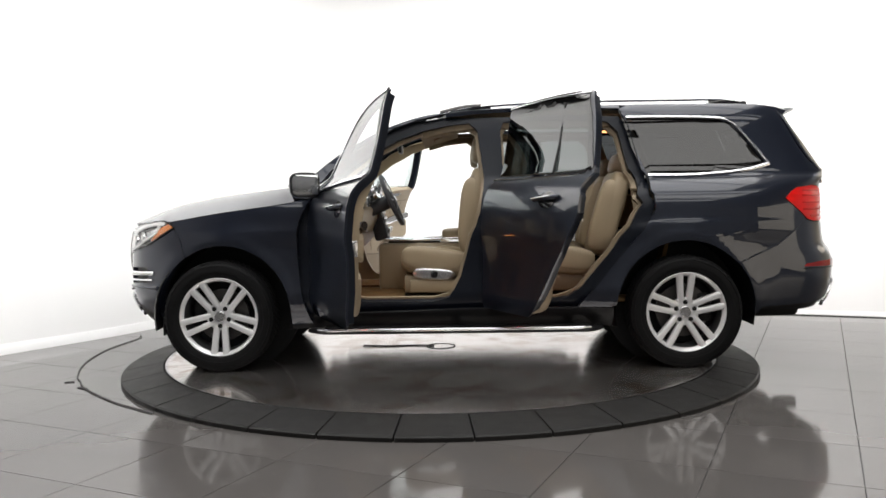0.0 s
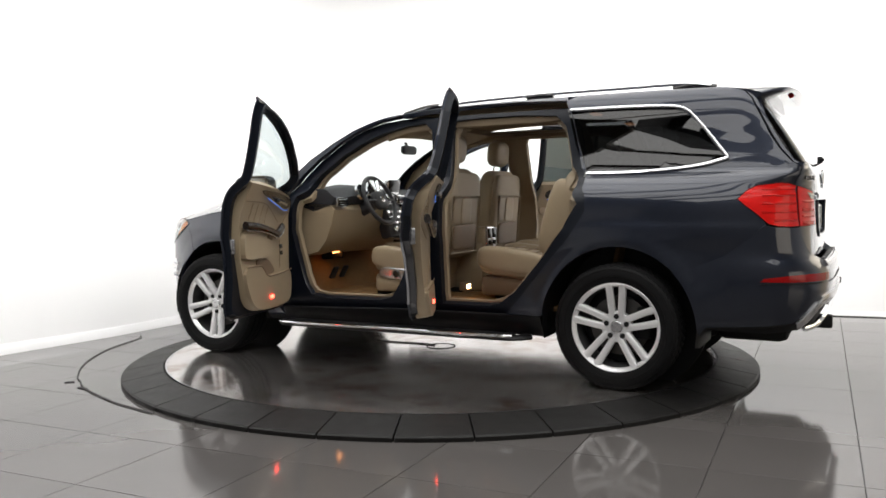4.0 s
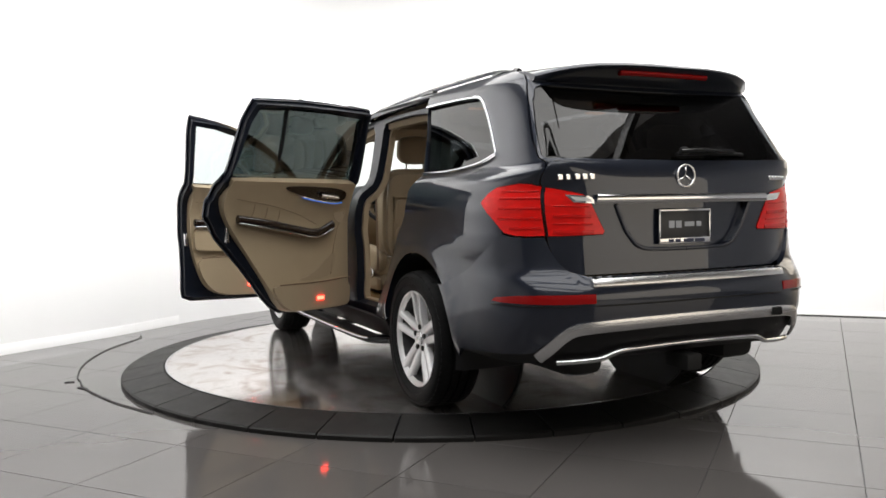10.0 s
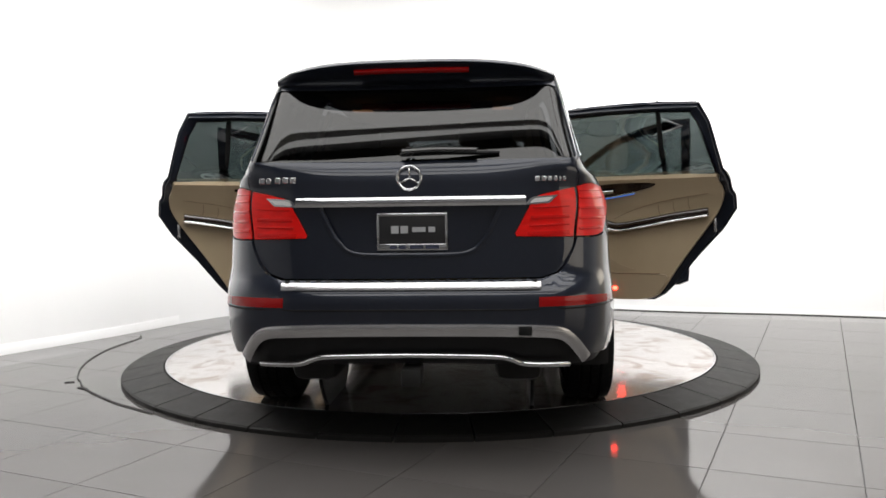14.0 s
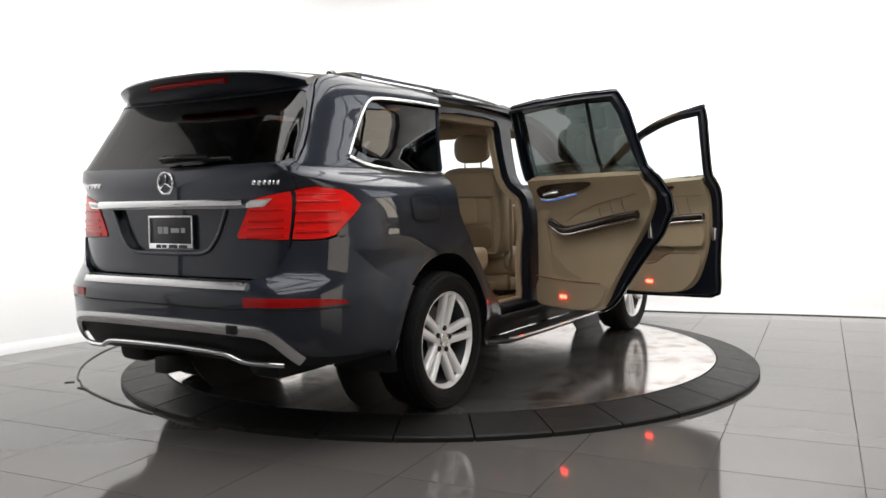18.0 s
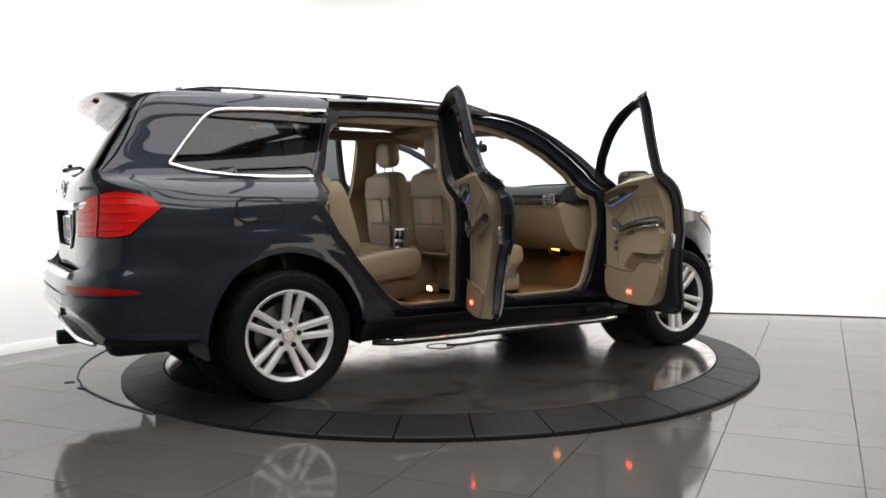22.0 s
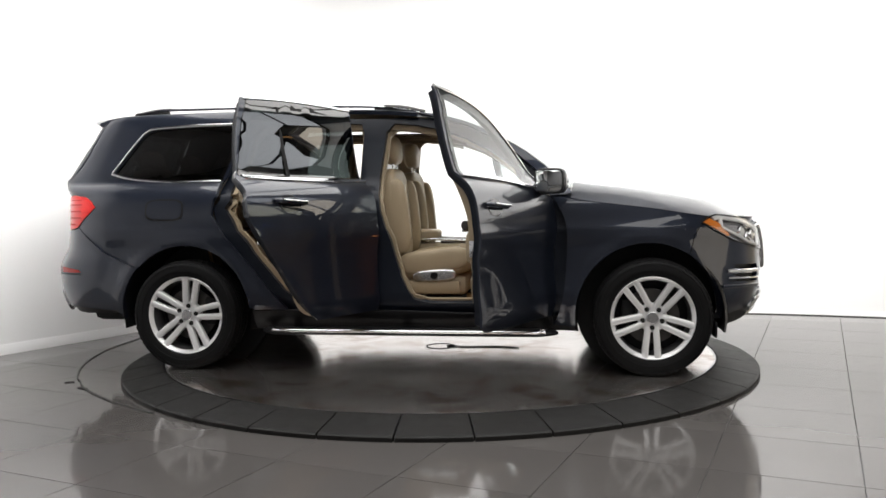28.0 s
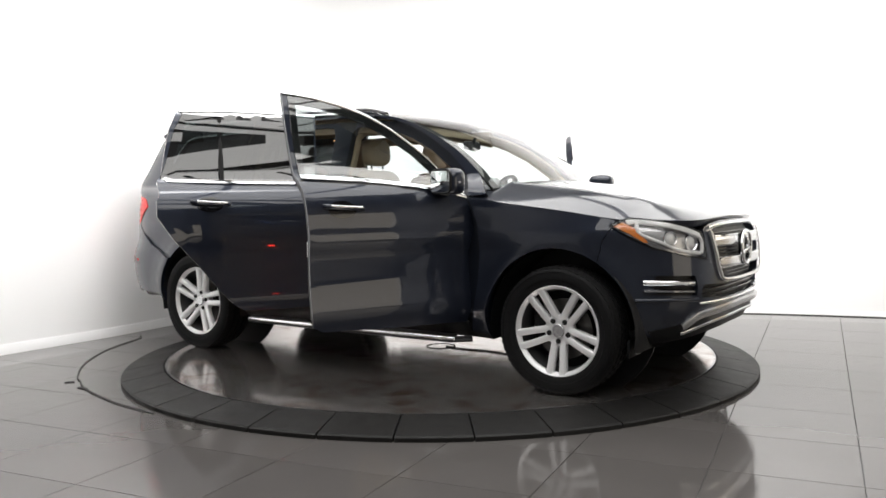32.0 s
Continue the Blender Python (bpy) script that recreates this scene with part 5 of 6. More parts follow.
        panel("gate_lamp", SKIN, [inner], RED_LENS, gate, "red inner tail lamp", off=0.006, thick=0.03, side=side, step=0.03)
        panel("gate_lamp_surround", SKIN, [shrunk(inner, -0.004)], SEAL, gate, off=0.0015, thick=0.02, side=side, step=0.04)
        panel("reversing_lamp", SKIN, [[R(0.655, 1.136), R(0.55, 1.129), R(0.530, 1.120), R(0.508, 1.094), R(0.615, 1.100)]], CHROME, gate, "clear reversing lamp", off=0.009, thick=0.008, side=side, step=0.02)
        panel("reversing_lens", SKIN, [[R(0.632, 1.127), R(0.556, 1.122), R(0.541, 1.115), R(0.530, 1.102), R(0.608, 1.107)]], pane_grey, gate, "", off=0.0115, thick=0.003, side=side, step=0.02)
        for z, w in ((0.968, 0.020), (1.005, 0.010), (1.040, 0.016), (1.085, 0.007)):
            a, b = R(0.50 + (1.12 - z) * -0.2 + 0.03, z)[0], R(0.715, z)[0]
            ribbon("lamp_band", SKIN, [(s, z + 0.004 * math.sin(9 * s)) for s in np.linspace(a + 0.02, b - 0.012, 10)], w, RED_BAND, gate, "dark red lamp band", off=0.0045, thick=0.002, side=side)
        for z, w in ((0.985, 0.013), (1.03, 0.012), (1.075, 0.011), (1.12, 0.009), (1.152, 0.006)):
            a = R(0.75, z)[0]
            b = X(-0.78 if z > 1.0 else -0.84, z)[0]
            ribbon("lamp_band", SKIN, [(s, z) for s in np.linspace(a, b, 10)], w, RED_BAND, lamp, "dark red lamp band", off=0.0045, thick=0.002, side=side)
    # rear bumper
    half = [(0.0, 0.764), BR(0.58, 0.766), BR(0.655, 0.790), BR(0.695, 0.832), BR(0.727, 0.895), BR(0.742, 0.945), BR(0.80, 0.943), BR(0.858, 0.948)]
    half += [BUMPER.x(-0.80, 0.962), BUMPER.x(-0.725, 0.893), BUMPER.x(-0.60, 0.794), BUMPER.x(-0.47, 0.739), BUMPER.x(-0.365, 0.694)]
    half += arc(0.0, 0.37, 0.455, 136, 184, 9, BUMPER) + [BUMPER.x(-0.50, 0.395), BUMPER.x(-0.80, 0.41), BR(0.80, 0.425), BR(0.735, 0.50), BR(0.66, 0.555), BR(0.4, 0.572), (0.0, 0.575)]
    bump = panel("rear_bumper", BUMPER, [mirrored(half)], PAINT, car, off=0.004, thick=0.04, at=SHIFT, step=0.05)
    low = [(0.0, 0.58), BR(0.4, 0.577), BR(0.66, 0.56), BR(0.735, 0.505), BR(0.80, 0.43), BUMPER.x(-0.80, 0.415), BUMPER.x(-0.47, 0.402), BUMPER.x(-0.475, 0.372), BUMPER.x(-0.8, 0.352), BR(0.72, 0.36), BR(0.4, 0.375), (0.0, 0.38)]
    panel("lower_valance", BUMPER, [mirrored(low)], BLACK, bump, "black lower valance", off=-0.018, thick=0.05)
    arch = fine([BR(0.775, 0.405), BR(0.745, 0.45), BR(0.70, 0.505), BR(0.65, 0.535), BR(0.55, 0.546), BR(0.35, 0.552), (0.0, 0.554)], 6)
    full = arch + [(-s, z) for s, z in arch[::-1][1:]]
    ribbon("skid_trim", BUMPER, full, 0.052, SILVER, bump, "satin silver skid trim", off=0.005, thick=0.010)
    arch = fine([BR(0.70, 0.385), BR(0.60, 0.388), BR(0.50, 0.395), BR(0.44, 0.418), BR(0.38, 0.430), BR(0.2, 0.436), (0.0, 0.438)], 6)
    ribbon("skid_strip", BUMPER, arch + [(-s, z) for s, z in arch[::-1][1:]], 0.020, CHROME, bump, "chrome lower strip", off=0.002, thick=0.014)
    part("tow_cover", box(0.03, 0.058, 0.040, pose(-1.112, -0.505, 0.548, rz=-6), 0.004), SEAL, bump, "small black tow eye opening")
    ribbon("loading_sill", BUMPER, [(s, 0.737) for s in np.linspace(-BR(0.572, 0.737)[0], BR(0.572, 0.737)[0], 25)], 0.030, ALU, bump, "bright metal loading sill", off=0.006, thick=0.008)
    for k in range(24):
        part("sill_rib", box(0.03, 0.02, 0.006, pose(-1.072, -0.55 + 1.1 * k / 23, 0.7655), 0.002, 1), BLACK, bump)
    for side in (1, -1):
        refl = [BR(0.565, 0.692), BR(0.78, 0.692), BR(0.865, 0.686)] + [BUMPER.x(-0.80, 0.672), BUMPER.x(-0.78, 0.655), BUMPER.x(-0.85, 0.652)] + [BR(0.80, 0.651), BR(0.565, 0.651)]
        panel("rear_reflector", BUMPER, [refl], RED_DARK, bump, "dark red bumper reflector", off=0.0065, thick=0.008, side=side, step=0.03)
    # black strip painted in as the shade line of the bumper's crease
    line = [BUMPER.x(-0.78, 0.640)] + [BR(y, 0.640) for y in (0.86, 0.8, 0.7, 0.5, 0.25)] + [(0.0, 0.640)]
    ribbon("bumper_crease_shade", BUMPER, line + [(-s, z) for s, z in line[::-1][1:]], 0.006, SEAL, bump, "", off=0.004, thick=0.003)
    part("tow_hitch", box(0.16, 0.09, 0.08, pose(-1.02, -0.0, 0.335), 0.01), DARK_METAL, car, "dark square tow hitch", SHIFT)
    # spoiler: the roof drawn out over the rear window, its ends running into the pillars
    rows, lip = [], []
    for u in np.linspace(-1, 1, 31):
        y, a = 0.660 * u, abs(u)
        xg = float(SKIN.place(*[np.array([v]) for v in R(max(abs(y), 1e-3), 1.66)])[0, 0])
        x1 = min(-0.915 + 0.06 * a ** 2.4 + 0.13 * a ** 9, xg - 0.014)
        zc = float(roof_z(np.array([-0.595]), np.array([y]))[0])
        zt = float(roof_z(np.array([-0.76]), np.array([y]))[0]) - 0.006 - 0.016 * a ** 4
        zg = 1.664 + 0.010 * a ** 6
        zm = 0.45 * zc + 0.55 * zt + 0.004
        rows.append([(-0.595, y, zc - 0.03), (-0.595, y, zc), (0.5 * (x1 - 0.60), y, zm), (x1 + 0.03, y, zt + 0.003), (x1 + 0.008, y, zt - 0.003), (x1, y, zt - 0.014), (x1 + 0.010, y, zt - 0.026), (0.45 * x1 + 0.55 * xg, y, 0.5 * (zt - 0.02 + zg)), (xg + 0.004, y, zg), (xg + 0.06, y, zg + 0.004)])
        lip.append((0.74 * x1 + 0.26 * xg, y, 0.74 * (zt - 0.024) + 0.26 * zg - 0.004))
    sp = part("roof_spoiler", loft(rows), PAINT, gate, "roof spoiler over the rear window")
    part("brake_lamp", tube(lip[9:22], 0.017, 8, 0.8), RED_DARK, sp, "high red brake lamp")
    part("aerial_fin", loft([[(-0.42 + dx * k, dy * k, 1.765 + dz) for dx, dy in ((0.09, 0.0), (0.03, 0.022), (-0.07, 0.018), (-0.08, 0.0), (-0.07, -0.018), (0.03, -0.022))] for dz, k in ((-0.01, 1.0), (0.02, 0.75), (0.05, 0.35), (0.066, 0.12))]), PAINT, car, "small shark fin aerial", SHIFT)


pane_bright = material("bright_reflector_plastic", (0.86, 0.86, 0.85), 0.2, 0.0, coat=0.6)
LAMP_GREY = material("grey_lamp_plastic", (0.50, 0.50, 0.505), 0.24, 0.5, coat=0.6)
pane_grey = material("clear_lamp_plastic", (0.66, 0.66, 0.65), 0.08, coat=1.0)


def nose():
    # bumper skin round the nose, with grille, intake and lamp openings
    sk = SKIN
    half = [(END, 0.985), F(0.30, 0.98), F(0.46, 0.965), F(0.545, 0.94), F(0.555, 0.86), F(0.575, 0.775)]
    half += [F(0.70, 0.795)] + [X(3.58, 0.838), X(3.46, 0.90), X(3.378, 0.950), X(3.334, 0.883), X(3.304, 0.763)]
    half += arc(3.05, 0.37, 0.455, 57, -3, 10) + [X(3.56, 0.345), F(0.80, 0.38), F(0.70, 0.41), F(0.60, 0.475), F(0.3, 0.50), (END, 0.505)]
    grille_half = [(END, 0.955), F(0.30, 0.952), F(0.44, 0.940), F(0.495, 0.90), F(0.475, 0.78), F(0.435, 0.69), F(0.39, 0.655), (END, 0.645)]
    intake_half = [(END, 0.622), F(0.40, 0.626), F(0.585, 0.632), F(0.60, 0.60), F(0.595, 0.560), F(0.4, 0.545), (END, 0.542)]
    fog = [F(0.645, 0.685), F(0.76, 0.690), F(0.855, 0.692), X(3.60, 0.690), X(3.585, 0.64), X(3.60, 0.592), F(0.85, 0.588), F(0.76, 0.582), F(0.635, 0.575), F(0.63, 0.63)]
    fog_r = [(2 * END - s, z) for s, z in fog]
    bump = panel("front_bumper", sk, [mirrored_nose(half), mirrored_nose(grille_half), mirrored_nose(intake_half), fog, fog_r], PAINT, car, thick=0.05, at=SHIFT, step=0.05)
    grille = panel("grille", sk, [mirrored_nose([(s, z) for s, z in grille_half])], BLACK, car, "dark grille with two wide silver louvres and round emblem", off=-0.045, thick=0, at=SHIFT)
    for z, w in ((0.868, 0.062), (0.742, 0.062)):
        y1 = 0.470 if z > 0.8 else 0.435
        for sg in (1, -1):
            a = F(y1, z)[0]
            path = [(s, z) for s in np.linspace(a, END - 0.10, 12)]
            ribbon("louvre", sk, path, w, SILVER, grille, "broad silver grille louvre", off=-0.012, thick=0.022, side=sg)
            ribbon("louvre_chrome", sk, [(s, zz + w / 2 - 0.006) for s, zz in path], 0.010, CHROME, grille, "", off=0.006, thick=0.008, side=sg)
    for k in range(14):
        z = 0.665 + 0.255 * k / 13
        ribbon("mesh_bar", sk, [(s, z) for s in np.linspace(F(0.43, z)[0], 2 * END - F(0.43, z)[0], 9)], 0.006, GLOSS_BLACK, grille, "", off=-0.04, thick=0.012)
    ring = [Vector((3.872, 0.098 * math.cos(a), 0.812 + 0.098 * math.sin(a))) for a in np.linspace(0, 2 * math.pi, 49)]
    em = part("emblem_ring", tube(ring, 0.013, 10, up=(1, 0, 0)), CHROME, grille, "large round chrome emblem")
    for k in range(3):
        a = radians(90 + 120 * k)
        part("emblem_bar", tube([Vector((3.882, 0, 0.812)), Vector((3.872, 0.094 * math.cos(a), 0.812 + 0.094 * math.sin(a)))], 0.011, 6), CHROME, em)
    part("emblem_disc", disc(0.092, 0.01, pose(3.856, 0, 0.812) @ pose(0, 0, 0, 0, 90), 36), GLOSS_BLACK, em)
    top = [F(y, 0.962 - 0.02 * (y / 0.5) ** 4) for y in (0.50, 0.46, 0.40, 0.25, 0.1)] + [(END, 0.962)]
    ribbon("grille_chrome", sk, top + [(2 * END - s, z) for s, z in top[::-1][1:]], 0.012, CHROME, grille, "chrome grille lip", off=0.003, thick=0.008)
    frame_path = fine([F(0.502, 0.925), F(0.490, 0.85), F(0.470, 0.76), F(0.440, 0.685), F(0.395, 0.650), F(0.25, 0.641), (END, 0.638)], 5)
    ribbon("grille_frame", sk, frame_path + [(2 * END - s, z) for s, z in frame_path[::-1][1:]], 0.022, SILVER, grille, "satin silver grille frame", off=0.004, thick=0.014)
    ridge = fine([X(3.54, 0.556), F(0.86, 0.556), F(0.74, 0.556), F(0.63, 0.552)], 5)
    for sg in (1, -1):
        ribbon("bumper_ridge", sk, ridge, 0.020, PAINT, bump, "ridge below the fog lamp", off=0.0, thick=0.012, side=sg)
    panel("intake_mesh", sk, [mirrored_nose(intake_half)], BLACK, bump, "black lower intake", off=-0.045, thick=0)
    for z in (0.57, 0.60):
        ribbon("intake_bar", sk, [(s, z) for s in np.linspace(F(0.58, z)[0], 2 * END - F(0.58, z)[0], 15)], 0.008, GLOSS_BLACK, bump, "", off=-0.04, thick=0.012)
    low = [(END, 0.512), F(0.3, 0.507), F(0.60, 0.482), F(0.70, 0.417), F(0.80, 0.387), X(3.56, 0.352), X(3.46, 0.35), X(3.46, 0.275), X(3.58, 0.272), F(0.80, 0.275), F(0.68, 0.30), F(0.4, 0.345), (END, 0.355)]
    panel("lower_valance", sk, [mirrored_nose(low)], BLACK, bump, "black lower valance", off=-0.002, thick=0.05)
    path = fine([F(0.675, 0.400), F(0.645, 0.43), F(0.59, 0.465), F(0.45, 0.480), F(0.25, 0.487), (END, 0.49)], 6)
    ribbon("skid_trim", sk, path + [(2 * END - s, z) for s, z in path[::-1][1:]], 0.046, SILVER, bump, "satin silver skid trim", off=0.004, thick=0.012)
    path = fine([F(0.66, 0.36), F(0.5, 0.405), F(0.3, 0.42), (END, 0.425)], 6)
    ribbon("skid_strip", sk, path + [(2 * END - s, z) for s, z in path[::-1][1:]], 0.02, CHROME, bump, "chrome lower strip", off=0.0, thick=0.012)
    lipp = [F(y, 0.530) for y in (0.62, 0.5, 0.35, 0.18)] + [(END, 0.530)]
    ribbon("intake_lip", sk, lipp + [(2 * END - s, z) for s, z in lipp[::-1][1:]], 0.014, CHROME, bump, "bright intake lip", off=0.002, thick=0.01)
    for side in (1, -1):
        panel("fog_recess", sk, [fog], BLACK, bump, "black fog lamp recess", off=-0.035, thick=0, side=side, step=0.04)
        path = [F(0.655, 0.644), F(0.75, 0.648), F(0.845, 0.652), X(3.61, 0.652)]
        ribbon("daytime_lamp", sk, fine(path, 5), 0.030, CHROME, bump, "chrome daytime running lamp", off=-0.012, thick=0.02, side=side)
        ribbon("daytime_lens", sk, fine([F(0.69, 0.645), F(0.80, 0.650), F(0.84, 0.652)], 5), 0.014, pane_grey, bump, "", off=0.009, thick=0.003, side=side)
        ribbon("fog_trim", sk, fine([F(0.660, 0.600), F(0.75, 0.604), F(0.845, 0.608), X(3.61, 0.610)], 5), 0.016, CHROME, bump, "chrome strip under the daytime lamp", off=-0.008, thick=0.02, side=side)
        # headlamp
        out = [X(3.372, 0.966), X(3.42, 0.994), X(3.475, 1.006), F(0.745, 0.985), F(0.66, 0.955), F(0.572, 0.922), F(0.563, 0.86), F(0.560, 0.774), F(0.70, 0.796), X(3.585, 0.842), X(3.47, 0.906)]
        hl = panel("headlamp", sk, [out], LENS, car, "clear headlamp with amber corner", off=0.006, thick=0.0, side=side, step=0.03, at=SHIFT)
        panel("headlamp_bowl", sk, [shrunk(out, 0.004)], SILVER, hl, "silvered reflector bowl", off=-0.035, thick=0.0, side=side, step=0.03)
        panel("headlamp_rim", sk, [shrunk(out, -0.004), shrunk(out, 0.004)], SEAL, hl, "thin dark headlamp seal", off=0.003, thick=0.03, side=side, step=0.03)
        panel("indicator", sk, [[X(3.388, 0.964), X(3.43, 0.986), X(3.49, 0.955), X(3.565, 0.872), X(3.545, 0.872), X(3.475, 0.918)]], AMBER, hl, "amber side indicator", off=-0.004, thick=0.02, side=side, step=0.02)
        panel("lamp_housing", sk, [softened([X(3.50, 0.935), F(0.775, 0.945), F(0.68, 0.925), F(0.605, 0.895), F(0.592, 0.85), F(0.60, 0.822), F(0.72, 0.842), X(3.575, 0.878)], 1)], LAMP_GREY, hl, "grey inner lamp housing", off=-0.030, thick=0.004, side=side, step=0.03)
        for y, z, r in ((0.755, 0.895, 0.042), (0.645, 0.868, 0.046)):
            s, zz = F(y, z)
            p = sk.place(np.array([s]), np.array([zz]), np.array([-0.022]))[0] * np.array([1, side, 1])
            n = sk.normal(np.array([s]), np.array([zz]))[0] * np.array([1, side, 1])
            m = Matrix.Translation(p) @ Vector(n).to_track_quat("Z", "Y").to_matrix().to_4x4()
            pod = part("projector", spun([(r, -0.02), (r, 0.004), (r * 0.92, 0.010), (r * 0.8, 0.004)], m, 28, "Z"), CHROME, hl, "chrome lamp bezel")
            part("projector_lens", spun([(0.001, 0.012), (r * 0.4, 0.010), (r * 0.7, 0.003), (r * 0.82, -0.006)], m, 24, "Z"), pane_grey, pod)
        path = fine([X(3.50, 0.985), X(3.52, 0.925), F(0.79, 0.868), F(0.72, 0.828), F(0.60, 0.806)], 6)
        ribbon("light_guide", sk, path, 0.020, pane_bright, hl, "white light guide", off=-0.014, thick=0.010, side=side)
        path = fine([X(3.45, 0.985), X(3.50, 0.993), F(0.745, 0.968), F(0.66, 0.938), F(0.585, 0.905)], 6)
        ribbon("lamp_brow", sk, path, 0.030, pane_bright, hl, "bright upper reflector", off=-0.012, thick=0.010, side=side)
        path = fine([F(0.584, 0.90), F(0.575, 0.86), F(0.588, 0.808)], 5)
        ribbon("lamp_end", sk, path, 0.014, pane_bright, hl, "", off=-0.012, thick=0.010, side=side)
    panel("fuel_flap", SKIN, [rounded_loop(-0.145, 1.078, 0.125, 0.062)], PAINT, car, "fuel filler flap", off=0.0045, thick=0.004, side=-1, step=0.04, at=SHIFT)
    panel("flap_gap", SKIN, [rounded_loop(-0.145, 1.078, 0.136, 0.073)], SEAL, car, "", off=0.003, thick=0.004, side=-1, step=0.04, at=SHIFT)
    # bonnet wipers and washer
    for y in (0.35, -0.25):
        part("wiper", tube([(2.52, y + 0.25, 1.195), (2.55, y, 1.205), (2.53, y - 0.3, 1.215)], 0.011, 6), SEAL, car, "black windscreen wiper", SHIFT)
    for side in (1, -1):
        # roof rails
        pts = [(1.60, 0.60, 1.712), (1.45, 0.60, 1.748), (1.15, 0.60, 1.776), (0.6, 0.60, 1.790), (0.0, 0.60, 1.790), (-0.30, 0.60, 1.788), (-0.47, 0.60, 1.765)]
        rail = part("roof_rail", tube(smooth_path([(x, y * side, z) for x, y, z in pts], 6), 0.017, 8, 0.8), ALU, car, "brushed aluminium roof rail", SHIFT)
        for x0, x1 in ((1.60, 1.25), (0.68, 0.50), (-0.25, -0.50)):
            q = [(x, 0.598 * side, float(roof_z(np.array([x]), np.array([0.598]))[0]) + h) for x, h in ((x0, 0.0 if x0 != 0.68 else 0.012), ((x0 + x1) / 2, 0.018), (x1, 0.012 if x1 != -0.5 else 0.0))]
            part("rail_foot", tube(smooth_path(q, 4), 0.020, 8, 1.0), GLOSS_BLACK, rail, "black rail foot")
    # wheel housings, floor and running gear
    for x in (0.0, 3.065):
        for side in (1, -1):
            rows = []
            for a in np.linspace(-12, 192, 22):
                c, s = math.cos(radians(a)), math.sin(radians(a))
                rows.append([(x + rr * c, y * side, 0.37 + rr * s * 1.02) for rr, y in ((0.455, 0.946 if x == 0 else 0.912), (0.462, 0.80), (0.462, 0.56), (0.475, 0.56), (0.475, 0.90 if x == 0 else 0.88))])
            part("wheel_housing", loft(rows), BLACK, car, "black wheel arch liner", SHIFT)
            part("housing_wall", disc(0.46, 0.02, pose(x, 0.56 * side, 0.39) @ pose(0, 0, 0, 90), 32), BLACK, car, "", SHIFT)
    pan = part("underbody", box(3.9, 1.1, 0.10, pose(1.45, 0, 0.33), 0.03), DARK_METAL, car, "dark underbody", SHIFT)
    part("floor_pan", box(1.95, 1.72, 0.07, pose(1.55, 0, 0.375), 0.02), DARK_METAL, pan)
    for x in (0.0, 3.075):
        part("axle", tube([(x, -0.8, 0.34), (x, 0.8, 0.34)], 0.05, 10), DARK_METAL, pan)
    for y in (0.48, -0.48):
        part("exhaust_box", box(0.4, 0.22, 0.15, pose(-0.70, y, 0.35), 0.05), DARK_METAL, pan, "dark exhaust silencer")
    for side in (1, -1):
        part("mud_flap", box(0.015, 0.18, 0.10, pose(3.47, 0.80 * side, 0.285), 0.004), BLACK, pan, "black air deflector flap")


def rounded_loop(x, z, a, b, k=4.0):
    out = []
    for t in np.linspace(0, 2 * math.pi, 29)[:-1]:
        c, s = math.cos(t), math.sin(t)
        q = (abs(c) ** k + abs(s) ** k) ** (-1 / k)
        out.append(X(x + a * c * q, z + b * s * q))
    return out


tail()
nose()


